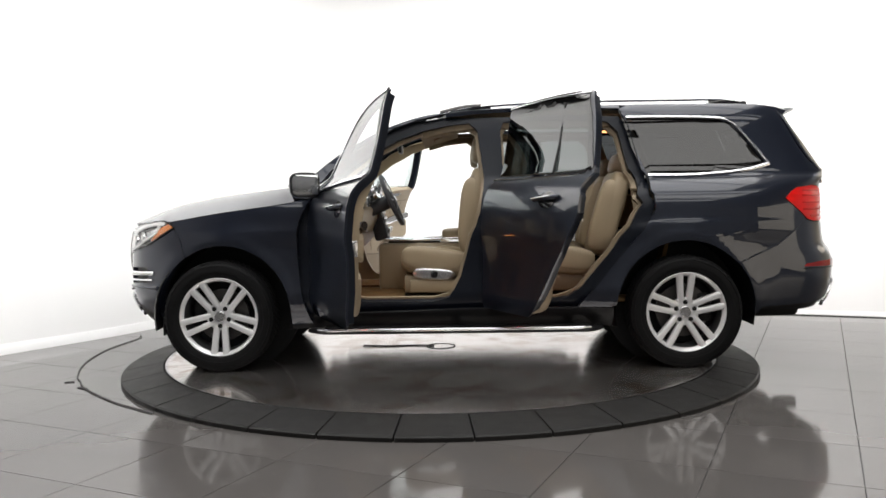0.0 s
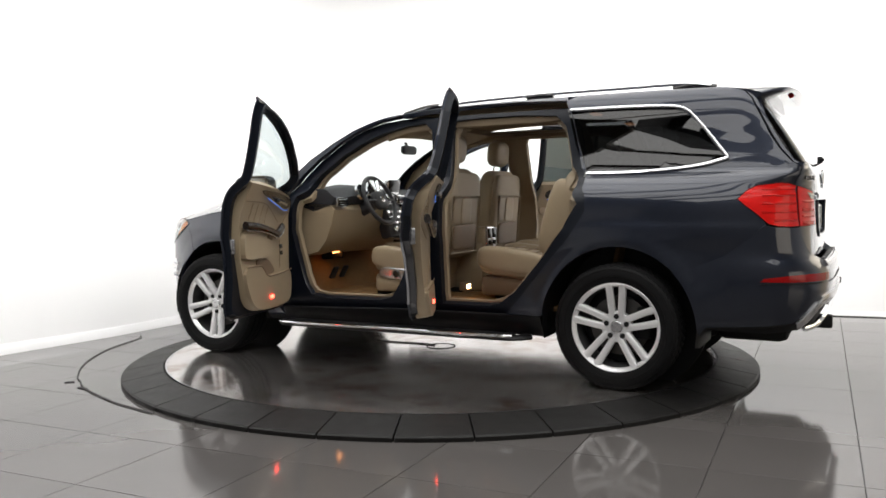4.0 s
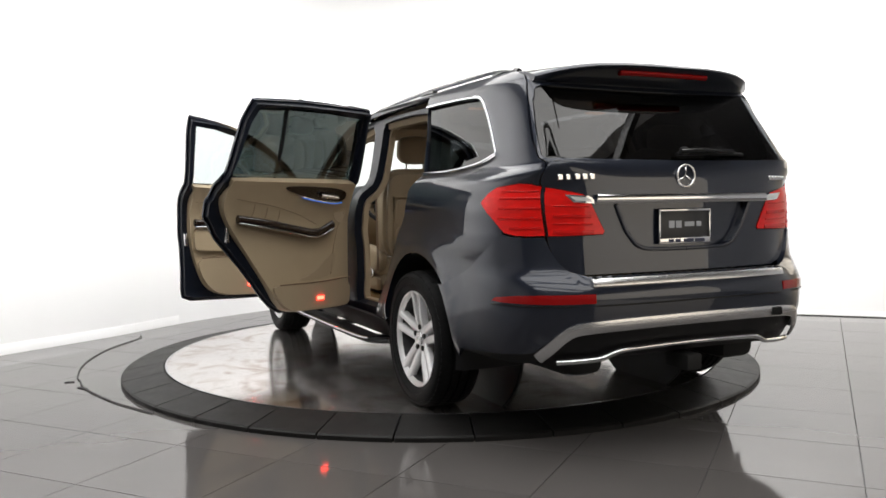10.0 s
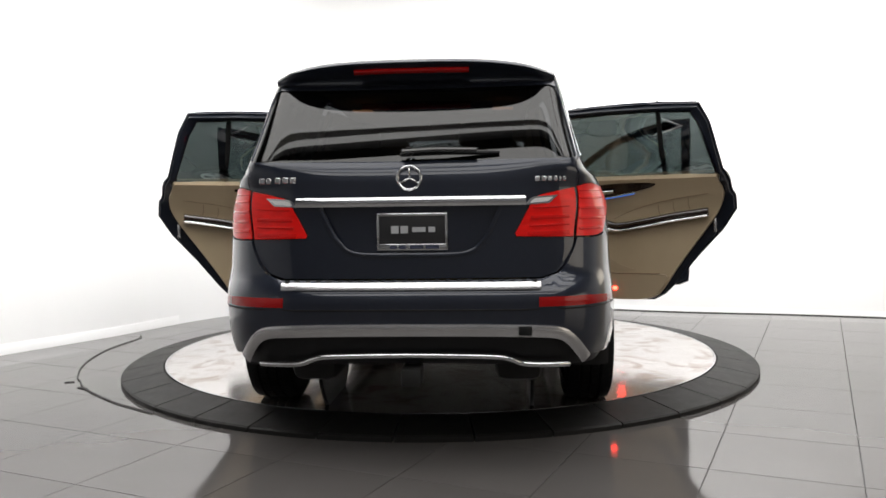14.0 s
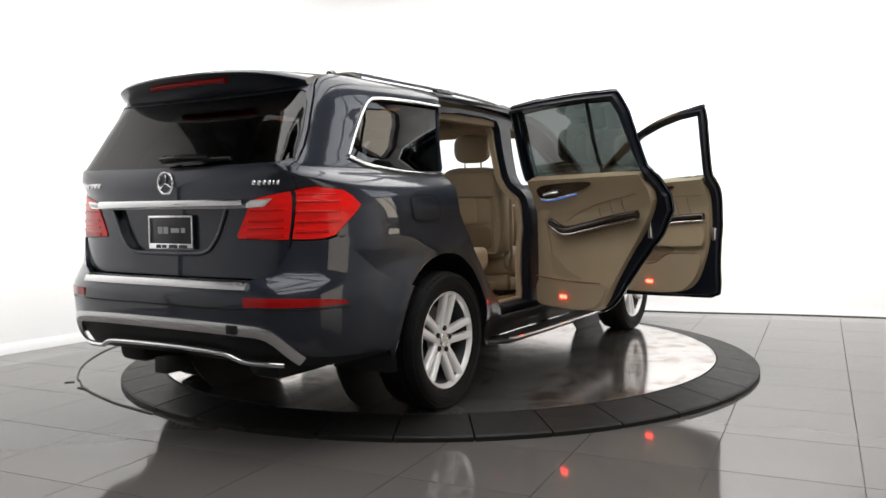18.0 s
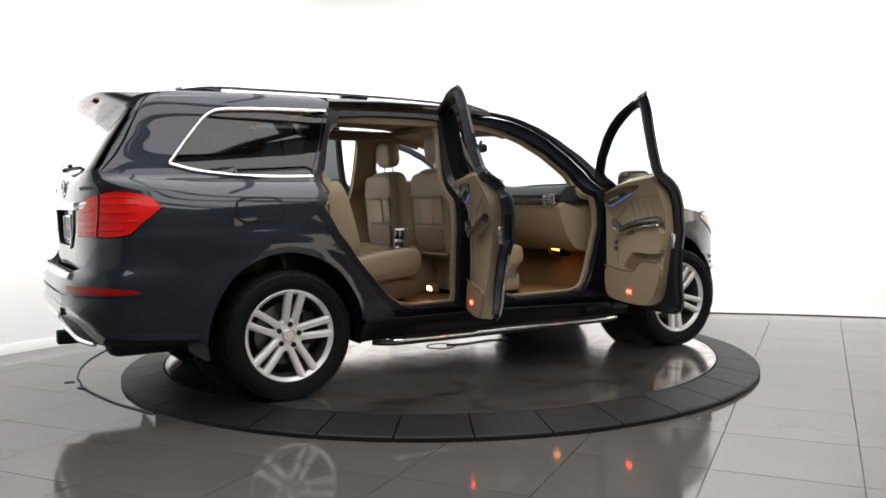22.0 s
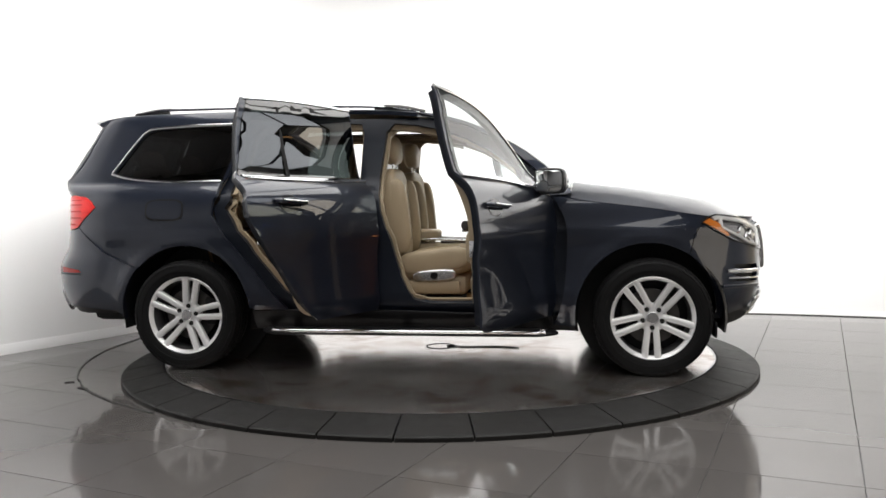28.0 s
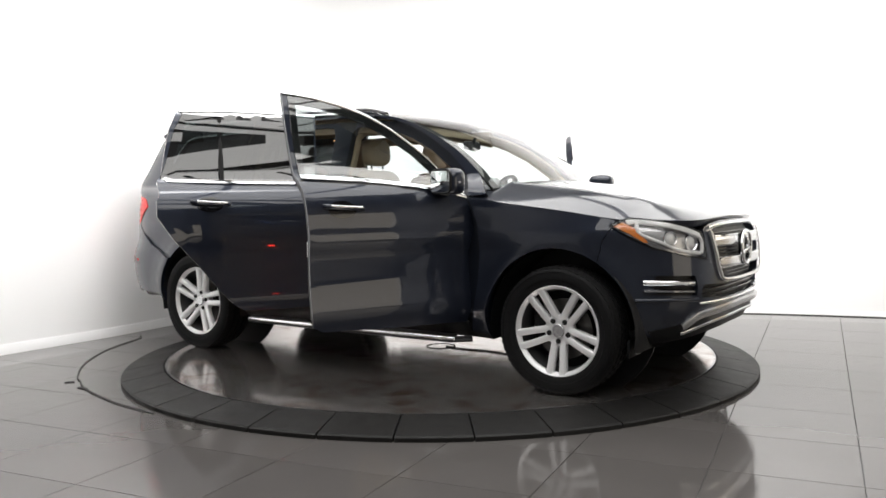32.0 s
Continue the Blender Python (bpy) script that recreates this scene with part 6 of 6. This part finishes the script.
# ---- the cabin ----
def seat(name, x, y, width, recline, label, front=True, base=0.47, depth=0.50, top=1.30, side=1):
    """An upholstered seat: cushion, backrest, bolsters, headrest, seat base."""
    st = part(name, cushion(depth, width, 0.17, pose(x + depth / 2, y, base + 0.20, ry=-7), 4.5, 10, 0.12), LEATHER, car, label, SHIFT)
    for e in (1, -1):
        part("cushion_bolster", cushion(depth * 0.96, 0.10, 0.17, pose(x + depth / 2, y + e * (width / 2 - 0.04), base + 0.235, ry=-7), 3.5, 8), LEATHER, st)
    h = top - base - 0.20
    m = pose(x, y, base + 0.22) @ pose(0, 0, 0, ry=-recline)
    part("backrest", cushion(0.15, width, h, m @ pose(-0.02, 0, h / 2 + 0.02), 4.5, 10), LEATHER, st)
    for e in (1, -1):
        part("backrest_bolster", cushion(0.17, 0.10, h * 0.82, m @ pose(0.025, e * (width / 2 - 0.05), h / 2), 3.5, 8), LEATHER, st)
    for k in range(4):
        part("back_seam", tube([m @ Vector((0.056, -width / 2 + 0.11, 0.16 + k * 0.11)), m @ Vector((0.060, 0, 0.15 + k * 0.11)), m @ Vector((0.056, width / 2 - 0.11, 0.16 + k * 0.11))], 0.003, 5), LEATHER_DARK, st)
        part("cushion_seam", tube([(x + 0.12 + k * 0.09, y - width / 2 + 0.11, base + 0.287 + k * 0.011), (x + 0.12 + k * 0.09, y + width / 2 - 0.11, base + 0.287 + k * 0.011)], 0.003, 5), LEATHER_DARK, st)
    hz = h + (0.15 if front else 0.07)
    hr = part("headrest", cushion(0.115, 0.27, 0.20 if front else 0.15, m @ pose(0.0, 0, hz), 3.2, 8), LEATHER_DARK if not front else LEATHER, st)
    for e in (1, -1):
        part("headrest_post", tube([m @ Vector((0, e * 0.065, h - 0.02)), m @ Vector((0, e * 0.065, hz - 0.03))], 0.007, 8), CHROME, hr, "chrome headrest post")
    if front:
        part("back_shell", cushion(0.05, width * 0.94, h * 0.92, m @ pose(-0.095, 0, h / 2 + 0.02), 6, 8), TAN_TRIM, st, "tan hard seat back shell")
        part("back_pocket", cushion(0.03, width * 0.70, h * 0.27, m @ pose(-0.122, 0, h * 0.28), 6, 8), LEATHER_DARK, st, "brown seat back map pocket")
        part("back_inset", cushion(0.02, width * 0.72, h * 0.30, m @ pose(-0.116, 0, h * 0.57), 6, 8), TAN_TRIM, st, "tan inset panel on the seat back")
        part("back_strip", cushion(0.02, width * 0.30, h * 0.29, m @ pose(-0.124, 0, h * 0.57), 6, 8), LEATHER, st, "pale tan strip on the seat back")
        fr = [m @ Vector((-0.128, width * 0.40 * c, h * 0.42 + h * 0.31 * s)) for c, s in ((-1, -1), (-1, 1), (1, 1), (1, -1), (-1, -1))]
        part("pocket_frame", tube(fr, 0.008, 6), TAN_TRIM, st)
    part("seat_base", box(depth * 0.9, width * 0.86, 0.13, pose(x + depth / 2, y, base + 0.065), 0.03), TAN_TRIM if front else LEATHER_DARK, st, "tan seat base")
    if front:
        out = 1 if y > 0 else -1
        part("seat_control_panel", cushion(0.30, 0.025, 0.085, pose(x + 0.26, y + out * (width / 2 + 0.004), base + 0.135, ry=-4), 3.0, 6), ALU, st, "satin silver seat control panel")
        part("seat_knob", disc(0.026, 0.02, pose(x + 0.26, y + out * (width / 2 + 0.018), base + 0.138) @ pose(0, 0, 0, 90), 20, 0.004), GLOSS_BLACK, st, "round black adjuster knob")
        part("seat_skirt", box(depth * 0.8, 0.03, 0.09, pose(x + depth / 2 - 0.02, y + out * (width / 2 - 0.01), base + 0.055), 0.012), LEATHER, st)
        for e in (1, -1):
            part("seat_rail", box(0.5, 0.04, 0.035, pose(x + 0.22, y + e * 0.18, base - 0.012), 0.008), DARK_METAL, st)
    else:
        part("seat_leg", box(0.3, width * 0.6, 0.05, pose(x + depth / 2, y, base - 0.015), 0.01), DARK_METAL, st)
    return st


def cabin():
    fl = part("cabin_floor", box(2.25, 1.50, 0.03, pose(1.36, 0, 0.428), 0.005), CARPET, car, "tan cabin carpet", SHIFT)
    part("toe_board", box(0.5, 1.46, 0.03, pose(2.50, 0, 0.62, ry=-58), 0.01), CARPET, fl)
    part("floor_mat", box(0.45, 0.5, 0.012, pose(2.10, 0.40, 0.45), 0.005), CARPET, fl, "tan floor mat")
    part("floor_mat", box(0.45, 0.5, 0.012, pose(2.10, -0.40, 0.45), 0.005), CARPET, fl, "tan floor mat")
    part("floor_mat", box(0.32, 0.46, 0.012, pose(1.02, 0.42, 0.45), 0.005), CARPET, fl, "tan floor mat")
    part("floor_mat", box(0.32, 0.46, 0.012, pose(1.02, -0.42, 0.45), 0.005), CARPET, fl, "tan floor mat")
    part("rear_bulkhead", box(0.03, 1.40, 0.42, pose(0.10, 0, 0.62, ry=-12), 0.01), CARPET, fl)
    part("cargo_floor", box(1.05, 1.30, 0.03, pose(-0.45, 0, 0.865), 0.008), CARPET, car, "tan cargo floor", SHIFT)
    part("fire_wall", box(0.03, 1.60, 0.85, pose(2.56, 0, 0.72), 0.01), BLACK, fl)
    for y in (0.42, -0.42):
        part("lamp_housing", box(0.05, 0.085, 0.055, pose(1.148, y * 1.42, 0.532), 0.006), LEATHER_DARK, fl, "brown lamp housing under the seat")
        part("footwell_lamp", box(0.008, 0.05, 0.028, pose(1.121, y * 1.42, 0.532), 0.002), WARM_GLOW, fl, "warm footwell courtesy lamp")
        for dy in (-0.07, 0.07):
            part("lamp_baffle", box(0.10, 0.008, 0.055, pose(2.37, y + dy, 0.712), 0.002), BLACK, fl)
        part("dash_lamp", box(0.06, 0.11, 0.008, pose(2.37, y, 0.728, ry=12), 0.002), ORANGE_GLOW, fl, "orange lamp under the dashboard")
    for side in (1, -1):
        # sill plates and kick panels
        part("sill_plate", box(0.30, 0.05, 0.008, pose(1.95, 0.845 * side, 0.437), 0.003), CHROME, fl, "bright metal sill plate")
        part("sill_plate", box(0.18, 0.04, 0.008, pose(0.95, 0.845 * side, 0.437), 0.003), CHROME, fl, "bright metal sill plate")
        part("sill_cover", box(1.9, 0.16, 0.05, pose(1.45, 0.77 * side, 0.415), 0.015), TAN_TRIM, fl, "tan sill cover")
        q = xs((0.30, 0.87), (0.28, 1.22), (0.10, 1.24), (-0.55, 1.28), (-0.80, 1.20), (-0.80, 0.87))
        panel("cargo_side_trim", SKIN, [q], TAN_TRIM, car, "tan cargo side trim", off=-0.13, thick=0.02, inward=True, side=side, at=SHIFT)
        q = xs((0.33, 1.24), (0.40, 1.66), (0.30, 1.67), (0.18, 1.24))
        panel("c_pillar_trim", SKIN, [q], TAN_TRIM, car, "tan pillar trim", off=-0.09, thick=0.02, inward=True, side=side, at=SHIFT)
        belt = tube([(1.27, 0.66 * side, 1.56), (1.29, 0.70 * side, 1.2), (1.38, 0.66 * side, 0.62)], 0.022, 6, 0.12, up=(0, 1, 0))
        part("seat_belt", belt, LEATHER_DARK, car, "beige seat belt", SHIFT)
    # headliner with the sunroof opening
    hl = [(1.58, 0.56), (1.58, -0.56), (0.3, -0.60), (-0.55, -0.54), (-0.55, 0.54), (0.3, 0.60)]
    sun = [(1.12, 0.36), (1.12, -0.36), (0.40, -0.36), (0.40, 0.36)]
    head = top_panel("headliner", roof_z, [hl, sun], HEADLINER, car, "beige headliner with sunroof opening", off=-0.062, thick=0.03, inward=True)
    part("overhead_console", box(0.20, 0.24, 0.05, pose(1.52, 0, 1.655, ry=12), 0.018), HEADLINER, head, "beige overhead console")
    for y in (0.36, -0.36):
        part("sun_visor", cushion(0.15, 0.36, 0.025, pose(1.60, y, 1.625, ry=22), 5, 6), HEADLINER, head, "beige sun visor")
    part("roof_lamp", box(0.05, 0.12, 0.012, pose(0.28, 0.42, 1.660), 0.004), ROOF_GLOW, head, "small warm roof lamp")
    part("roof_lamp", box(0.05, 0.12, 0.012, pose(0.28, -0.42, 1.660), 0.004), ROOF_GLOW, head, "small warm roof lamp")
    rows = [[(1.48, y, 1.675), (1.60, y, 1.648 + d), (1.70, y, 1.605 + d), (1.755, y, 1.582 + d), (1.76, y, 1.57 + d), (1.70, y, 1.583 + d), (1.48, y, 1.64)] for y, d in [(0.075 * k, 0.018 - 0.03 * (k / 8) ** 2) for k in range(-8, 9)]]
    part("windscreen_header", loft(rows), HEADLINER, head, "beige front edge of the headliner")
    for side in (1, -1):
        edge = [[(x, (0.585 + dy) * side, z) for dy, z in ((0.0, 1.665), (0.045, 1.66), (0.06, 1.645), (0.055, 1.608 + dz), (0.03, 1.600 + dz), (0.0, 1.62 + dz))] for x, dz in ((0.36, 0.02), (0.50, 0.0), (0.9, 0.0), (1.2, 0.0), (1.42, -0.005), (1.58, -0.025), (1.72, -0.062))]
        part("roof_side_trim", loft(edge), HEADLINER, head, "beige padded roof edge")
    mir = part("interior_mirror", cushion(0.035, 0.22, 0.07, pose(1.92, 0, 1.515), 4, 6), BLACK, car, "black interior mirror", SHIFT)
    part("mirror_stem", tube([(1.93, 0, 1.53), (1.95, 0, 1.575)], 0.012), BLACK, mir)
    # dashboard
    rows_t, rows_b = [], []
    for y in np.linspace(-0.735, 0.735, 15):
        bow = 0.10 * (y / 0.735) ** 2
        hood = 0.035 * math.exp(-((y - 0.37) / 0.2) ** 2)
        rows_t.append([(2.55 - bow * 0.2, y, 1.13), (2.50 - bow * 0.3, y, 1.185), (2.30 + bow * 0.2, y, 1.218 + hood), (2.16 + bow * 0.3, y, 1.205 + hood), (2.08 + bow * 0.4, y, 1.150 + hood * 0.5), (2.10 + bow * 0.4, y, 1.10), (2.3, y, 1.05)])
        rows_b.append([(2.50, y, 1.105), (2.12 + bow * 0.4, y, 1.102), (2.085 + bow * 0.4, y, 1.06), (2.10 + bow * 0.4, y, 0.98), (2.16 + bow * 0.4, y, 0.84), (2.24 + bow * 0.3, y, 0.76), (2.42, y, 0.72), (2.5, y, 0.8)])
    dash = part("dashboard", loft(rows_t), DASH_TOP, car, "dark topped dashboard with wood strip and tan lower half", SHIFT)
    part("lower_dashboard", loft(rows_b), LEATHER, dash, "tan lower dashboard")
    rows = []
    for y in np.linspace(-0.70, -0.14, 9):
        bow = 0.10 * (y / 0.735) ** 2
        rows.append([(2.078 + bow * 0.4, y, 1.135), (2.070 + bow * 0.4, y, 1.12), (2.074 + bow * 0.4, y, 1.075), (2.10 + bow * 0.4, y, 1.07), (2.10 + bow * 0.4, y, 1.14)])
    part("wood_strip", loft(rows), WOOD, dash, "dark gloss wood dashboard strip")
    part("chrome_line", tube([(2.068 + 0.04 * (y / 0.735) ** 2, y, 1.070) for y in np.linspace(-0.70, -0.14, 9)], 0.005, 6), CHROME, dash)
    for y in (-0.64, 0.66, -0.09, 0.09):
        v = part("air_vent", box(0.03, 0.13, 0.075, pose(2.078 + 0.04 * (y / 0.735) ** 2 + (0 if abs(y) > 0.2 else -0.02), y, 1.115 if abs(y) > 0.2 else 1.13), 0.012), CHROME, dash, "chrome framed air vent")
        part("vent_core", box(0.03, 0.112, 0.058, pose(2.072 + 0.04 * (y / 0.735) ** 2 + (0 if abs(y) > 0.2 else -0.02), y, 1.115 if abs(y) > 0.2 else 1.13), 0.004), SCREEN, v)
        for k in range(3):
            part("vent_slat", box(0.006, 0.11, 0.005, pose(2.056 + 0.04 * (y / 0.735) ** 2 + (0 if abs(y) > 0.2 else -0.02), y, (1.115 if abs(y) > 0.2 else 1.13) - 0.018 + 0.018 * k), 0.001, 1), ALU, v)
    part("screen_frame", box(0.04, 0.20, 0.125, pose(2.085, 0, 1.219, ry=-12), 0.014), ALU, dash, "silver framed centre display")
    part("screen_glass", box(0.01, 0.175, 0.10, pose(2.066, 0, 1.236, ry=-12), 0.004), SCREEN, dash, "dark centre display")
    stack = part("control_panel", box(0.10, 0.25, 0.30, pose(2.10, 0, 0.97, ry=14), 0.02), DASH_TOP, dash, "dark centre stack")
    for r in range(3):
        for c in range(5):
            part("button", box(0.012, 0.034, 0.022, pose(2.062 - 0.012 * (2 - r), -0.085 + 0.0425 * c, 0.95 + 0.042 * r, ry=14), 0.003, 1), ALU if (r + c) % 2 == 0 else GLOSS_BLACK, stack)
    for y in (-0.06, 0.06):
        part("climate_knob", disc(0.024, 0.02, pose(2.012, y, 0.90) @ pose(0, 0, 0, 0, 76), 20, 0.004), CHROME, stack, "chrome climate knob")
    # instruments and steering wheel
    for y in (0.30, 0.44):
        g = part("instrument", spun([(0.062, -0.01), (0.062, 0.012), (0.055, 0.014), (0.052, 0.0)], pose(2.085, y, 1.19, ry=-70), 28, "Z"), CHROME, dash, "chrome ringed instrument")
        part("instrument_face", disc(0.054, 0.004, pose(2.088, y, 1.19, ry=-70), 28), SCREEN, g)
    m = pose(1.965, 0.37, 1.125, ry=-66)
    ring = [m @ Vector((0.185 * math.cos(a), 0.185 * math.sin(a), 0)) for a in np.linspace(0, 2 * math.pi, 41)]
    sw = part("steering_wheel", tube(ring, 0.0165, 10), DASH_TOP, car, "black leather steering wheel", SHIFT)
    part("wheel_boss", cushion(0.15, 0.17, 0.06, m, 3.0, 6), DASH_TOP, sw)
    part("boss_emblem", disc(0.025, 0.01, m @ pose(0, 0, 0.028), 24, 0.003), CHROME, sw)
    for a in (0, 180, 250, 290):
        c, s = math.cos(radians(a + 90)), math.sin(radians(a + 90))
        part("wheel_spoke", tube([m @ Vector((0.05 * c, 0.05 * s, 0.01)), m @ Vector((0.18 * c, 0.18 * s, 0.0))], 0.018, 8, 0.5), ALU if a > 200 else DASH_TOP, sw)
    part("steering_column", tube([m @ Vector((0, 0, -0.02)), m @ Vector((0, 0, -0.20))], 0.05, 12), DASH_TOP, sw)
    for y in (0.33, 0.46):
        part("pedal", box(0.02, 0.06, 0.10, pose(2.33, y, 0.58, ry=-30), 0.005), DARK_METAL, dash, "dark metal pedal")
    # centre console
    con = part("centre_console", box(0.86, 0.26, 0.36, pose(1.66, 0, 0.62), 0.03), LEATHER, car, "tan centre console with armrest", SHIFT)
    part("armrest_lid", cushion(0.36, 0.25, 0.08, pose(1.43, 0, 0.865), 4.5, 8), LEATHER, con, "padded tan armrest lid")
    part("console_top", box(0.40, 0.21, 0.02, pose(1.82, 0, 0.806), 0.008), WOOD, con, "dark wood console top")
    for e in (1, -1):
        part("console_rail", tube([(1.28, e * 0.125, 0.835), (1.60, e * 0.128, 0.832), (1.80, e * 0.126, 0.822), (2.05, e * 0.11, 0.83)], 0.010, 8), CHROME, con, "chrome console rail")
    part("vent_housing", box(0.10, 0.21, 0.20, pose(1.278, 0, 0.82), 0.02), LEATHER, con)
    part("rear_vent_panel", box(0.02, 0.17, 0.155, pose(1.222, 0, 0.842), 0.008), SILVER, con, "silver rear vent panel")
    for y in (-0.05, 0.05):
        part("rear_vent", box(0.02, 0.066, 0.072, pose(1.214, 0.8 * y, 0.872), 0.006), SCREEN, con, "dark rear vent")
        part("rear_dial", disc(0.016, 0.02, pose(1.212, 0.8 * y, 0.802) @ pose(0, 0, 0, 0, 90), 16, 0.003), GLOSS_BLACK, con)
    for y in (0.385, -0.385):
        seat("front_seat", 1.395, y, 0.52, 5, "tan leather front seat with chrome headrest posts", True, 0.47, 0.50, 1.31)
    for y, w in ((0.43, 0.50), (-0.43, 0.50)):
        seat("rear_seat", 0.53, y, w, 16, "tan leather rear seat", False, 0.48, 0.51, 1.29)
    seat("middle_seat", 0.53, 0.0, 0.34, 16, "narrow tan leather middle seat", False, 0.50, 0.45, 1.27)
    for y in (0.33, -0.33):
        seat("third_row_seat", -0.42, y, 0.48, 14, "tan leather third row seat", False, 0.78, 0.40, 1.36)


cabin()


TURN = [
    (0.0, 178.59), (0.5, 176.40), (1.0, 173.64), (1.5, 170.40), (2.0, 166.59), (2.5, 162.85),
    (3.0, 159.07), (3.5, 155.52), (5.5, 141.60), (6.0, 138.26), (6.5, 134.81), (7.0, 131.59),
    (7.5, 128.86), (8.0, 126.50), (8.5, 123.92), (9.0, 121.18), (9.5, 118.30), (10.0, 114.86),
    (10.5, 111.20), (11.0, 107.58), (11.5, 103.89), (12.0, 100.17), (12.5, 96.44), (13.0, 92.79),
    (13.5, 89.10), (14.0, 85.68), (14.5, 82.16), (16.5, 68.13), (17.0, 64.83), (17.5, 61.50),
    (18.0, 58.23), (18.5, 54.81), (19.0, 51.39), (19.5, 47.90), (20.0, 44.39), (20.5, 40.95),
    (21.0, 37.45), (21.5, 33.97), (22.0, 30.66), (22.5, 27.24), (23.0, 23.97), (23.5, 20.63),
    (24.0, 17.27), (24.5, 14.00), (25.0, 10.71), (25.5, 7.25), (27.5, -5.03), (28.0, -8.36),
    (28.5, -11.46), (29.0, -14.75), (29.5, -18.03), (30.0, -21.41), (30.5, -24.58), (31.0, -27.69),
    (31.5, -30.98), (32.0, -34.30),
]


def motions():
    """The plate and the car on it turn together, clockwise seen from above."""
    walk(car, [(t, pose(0.0215, 0.0216, DISC_Z, rz=a)) for t, a in TURN])
    walk(plate, [(t, pose(0, 0, 0, rz=a)) for t, a in TURN])


motions()
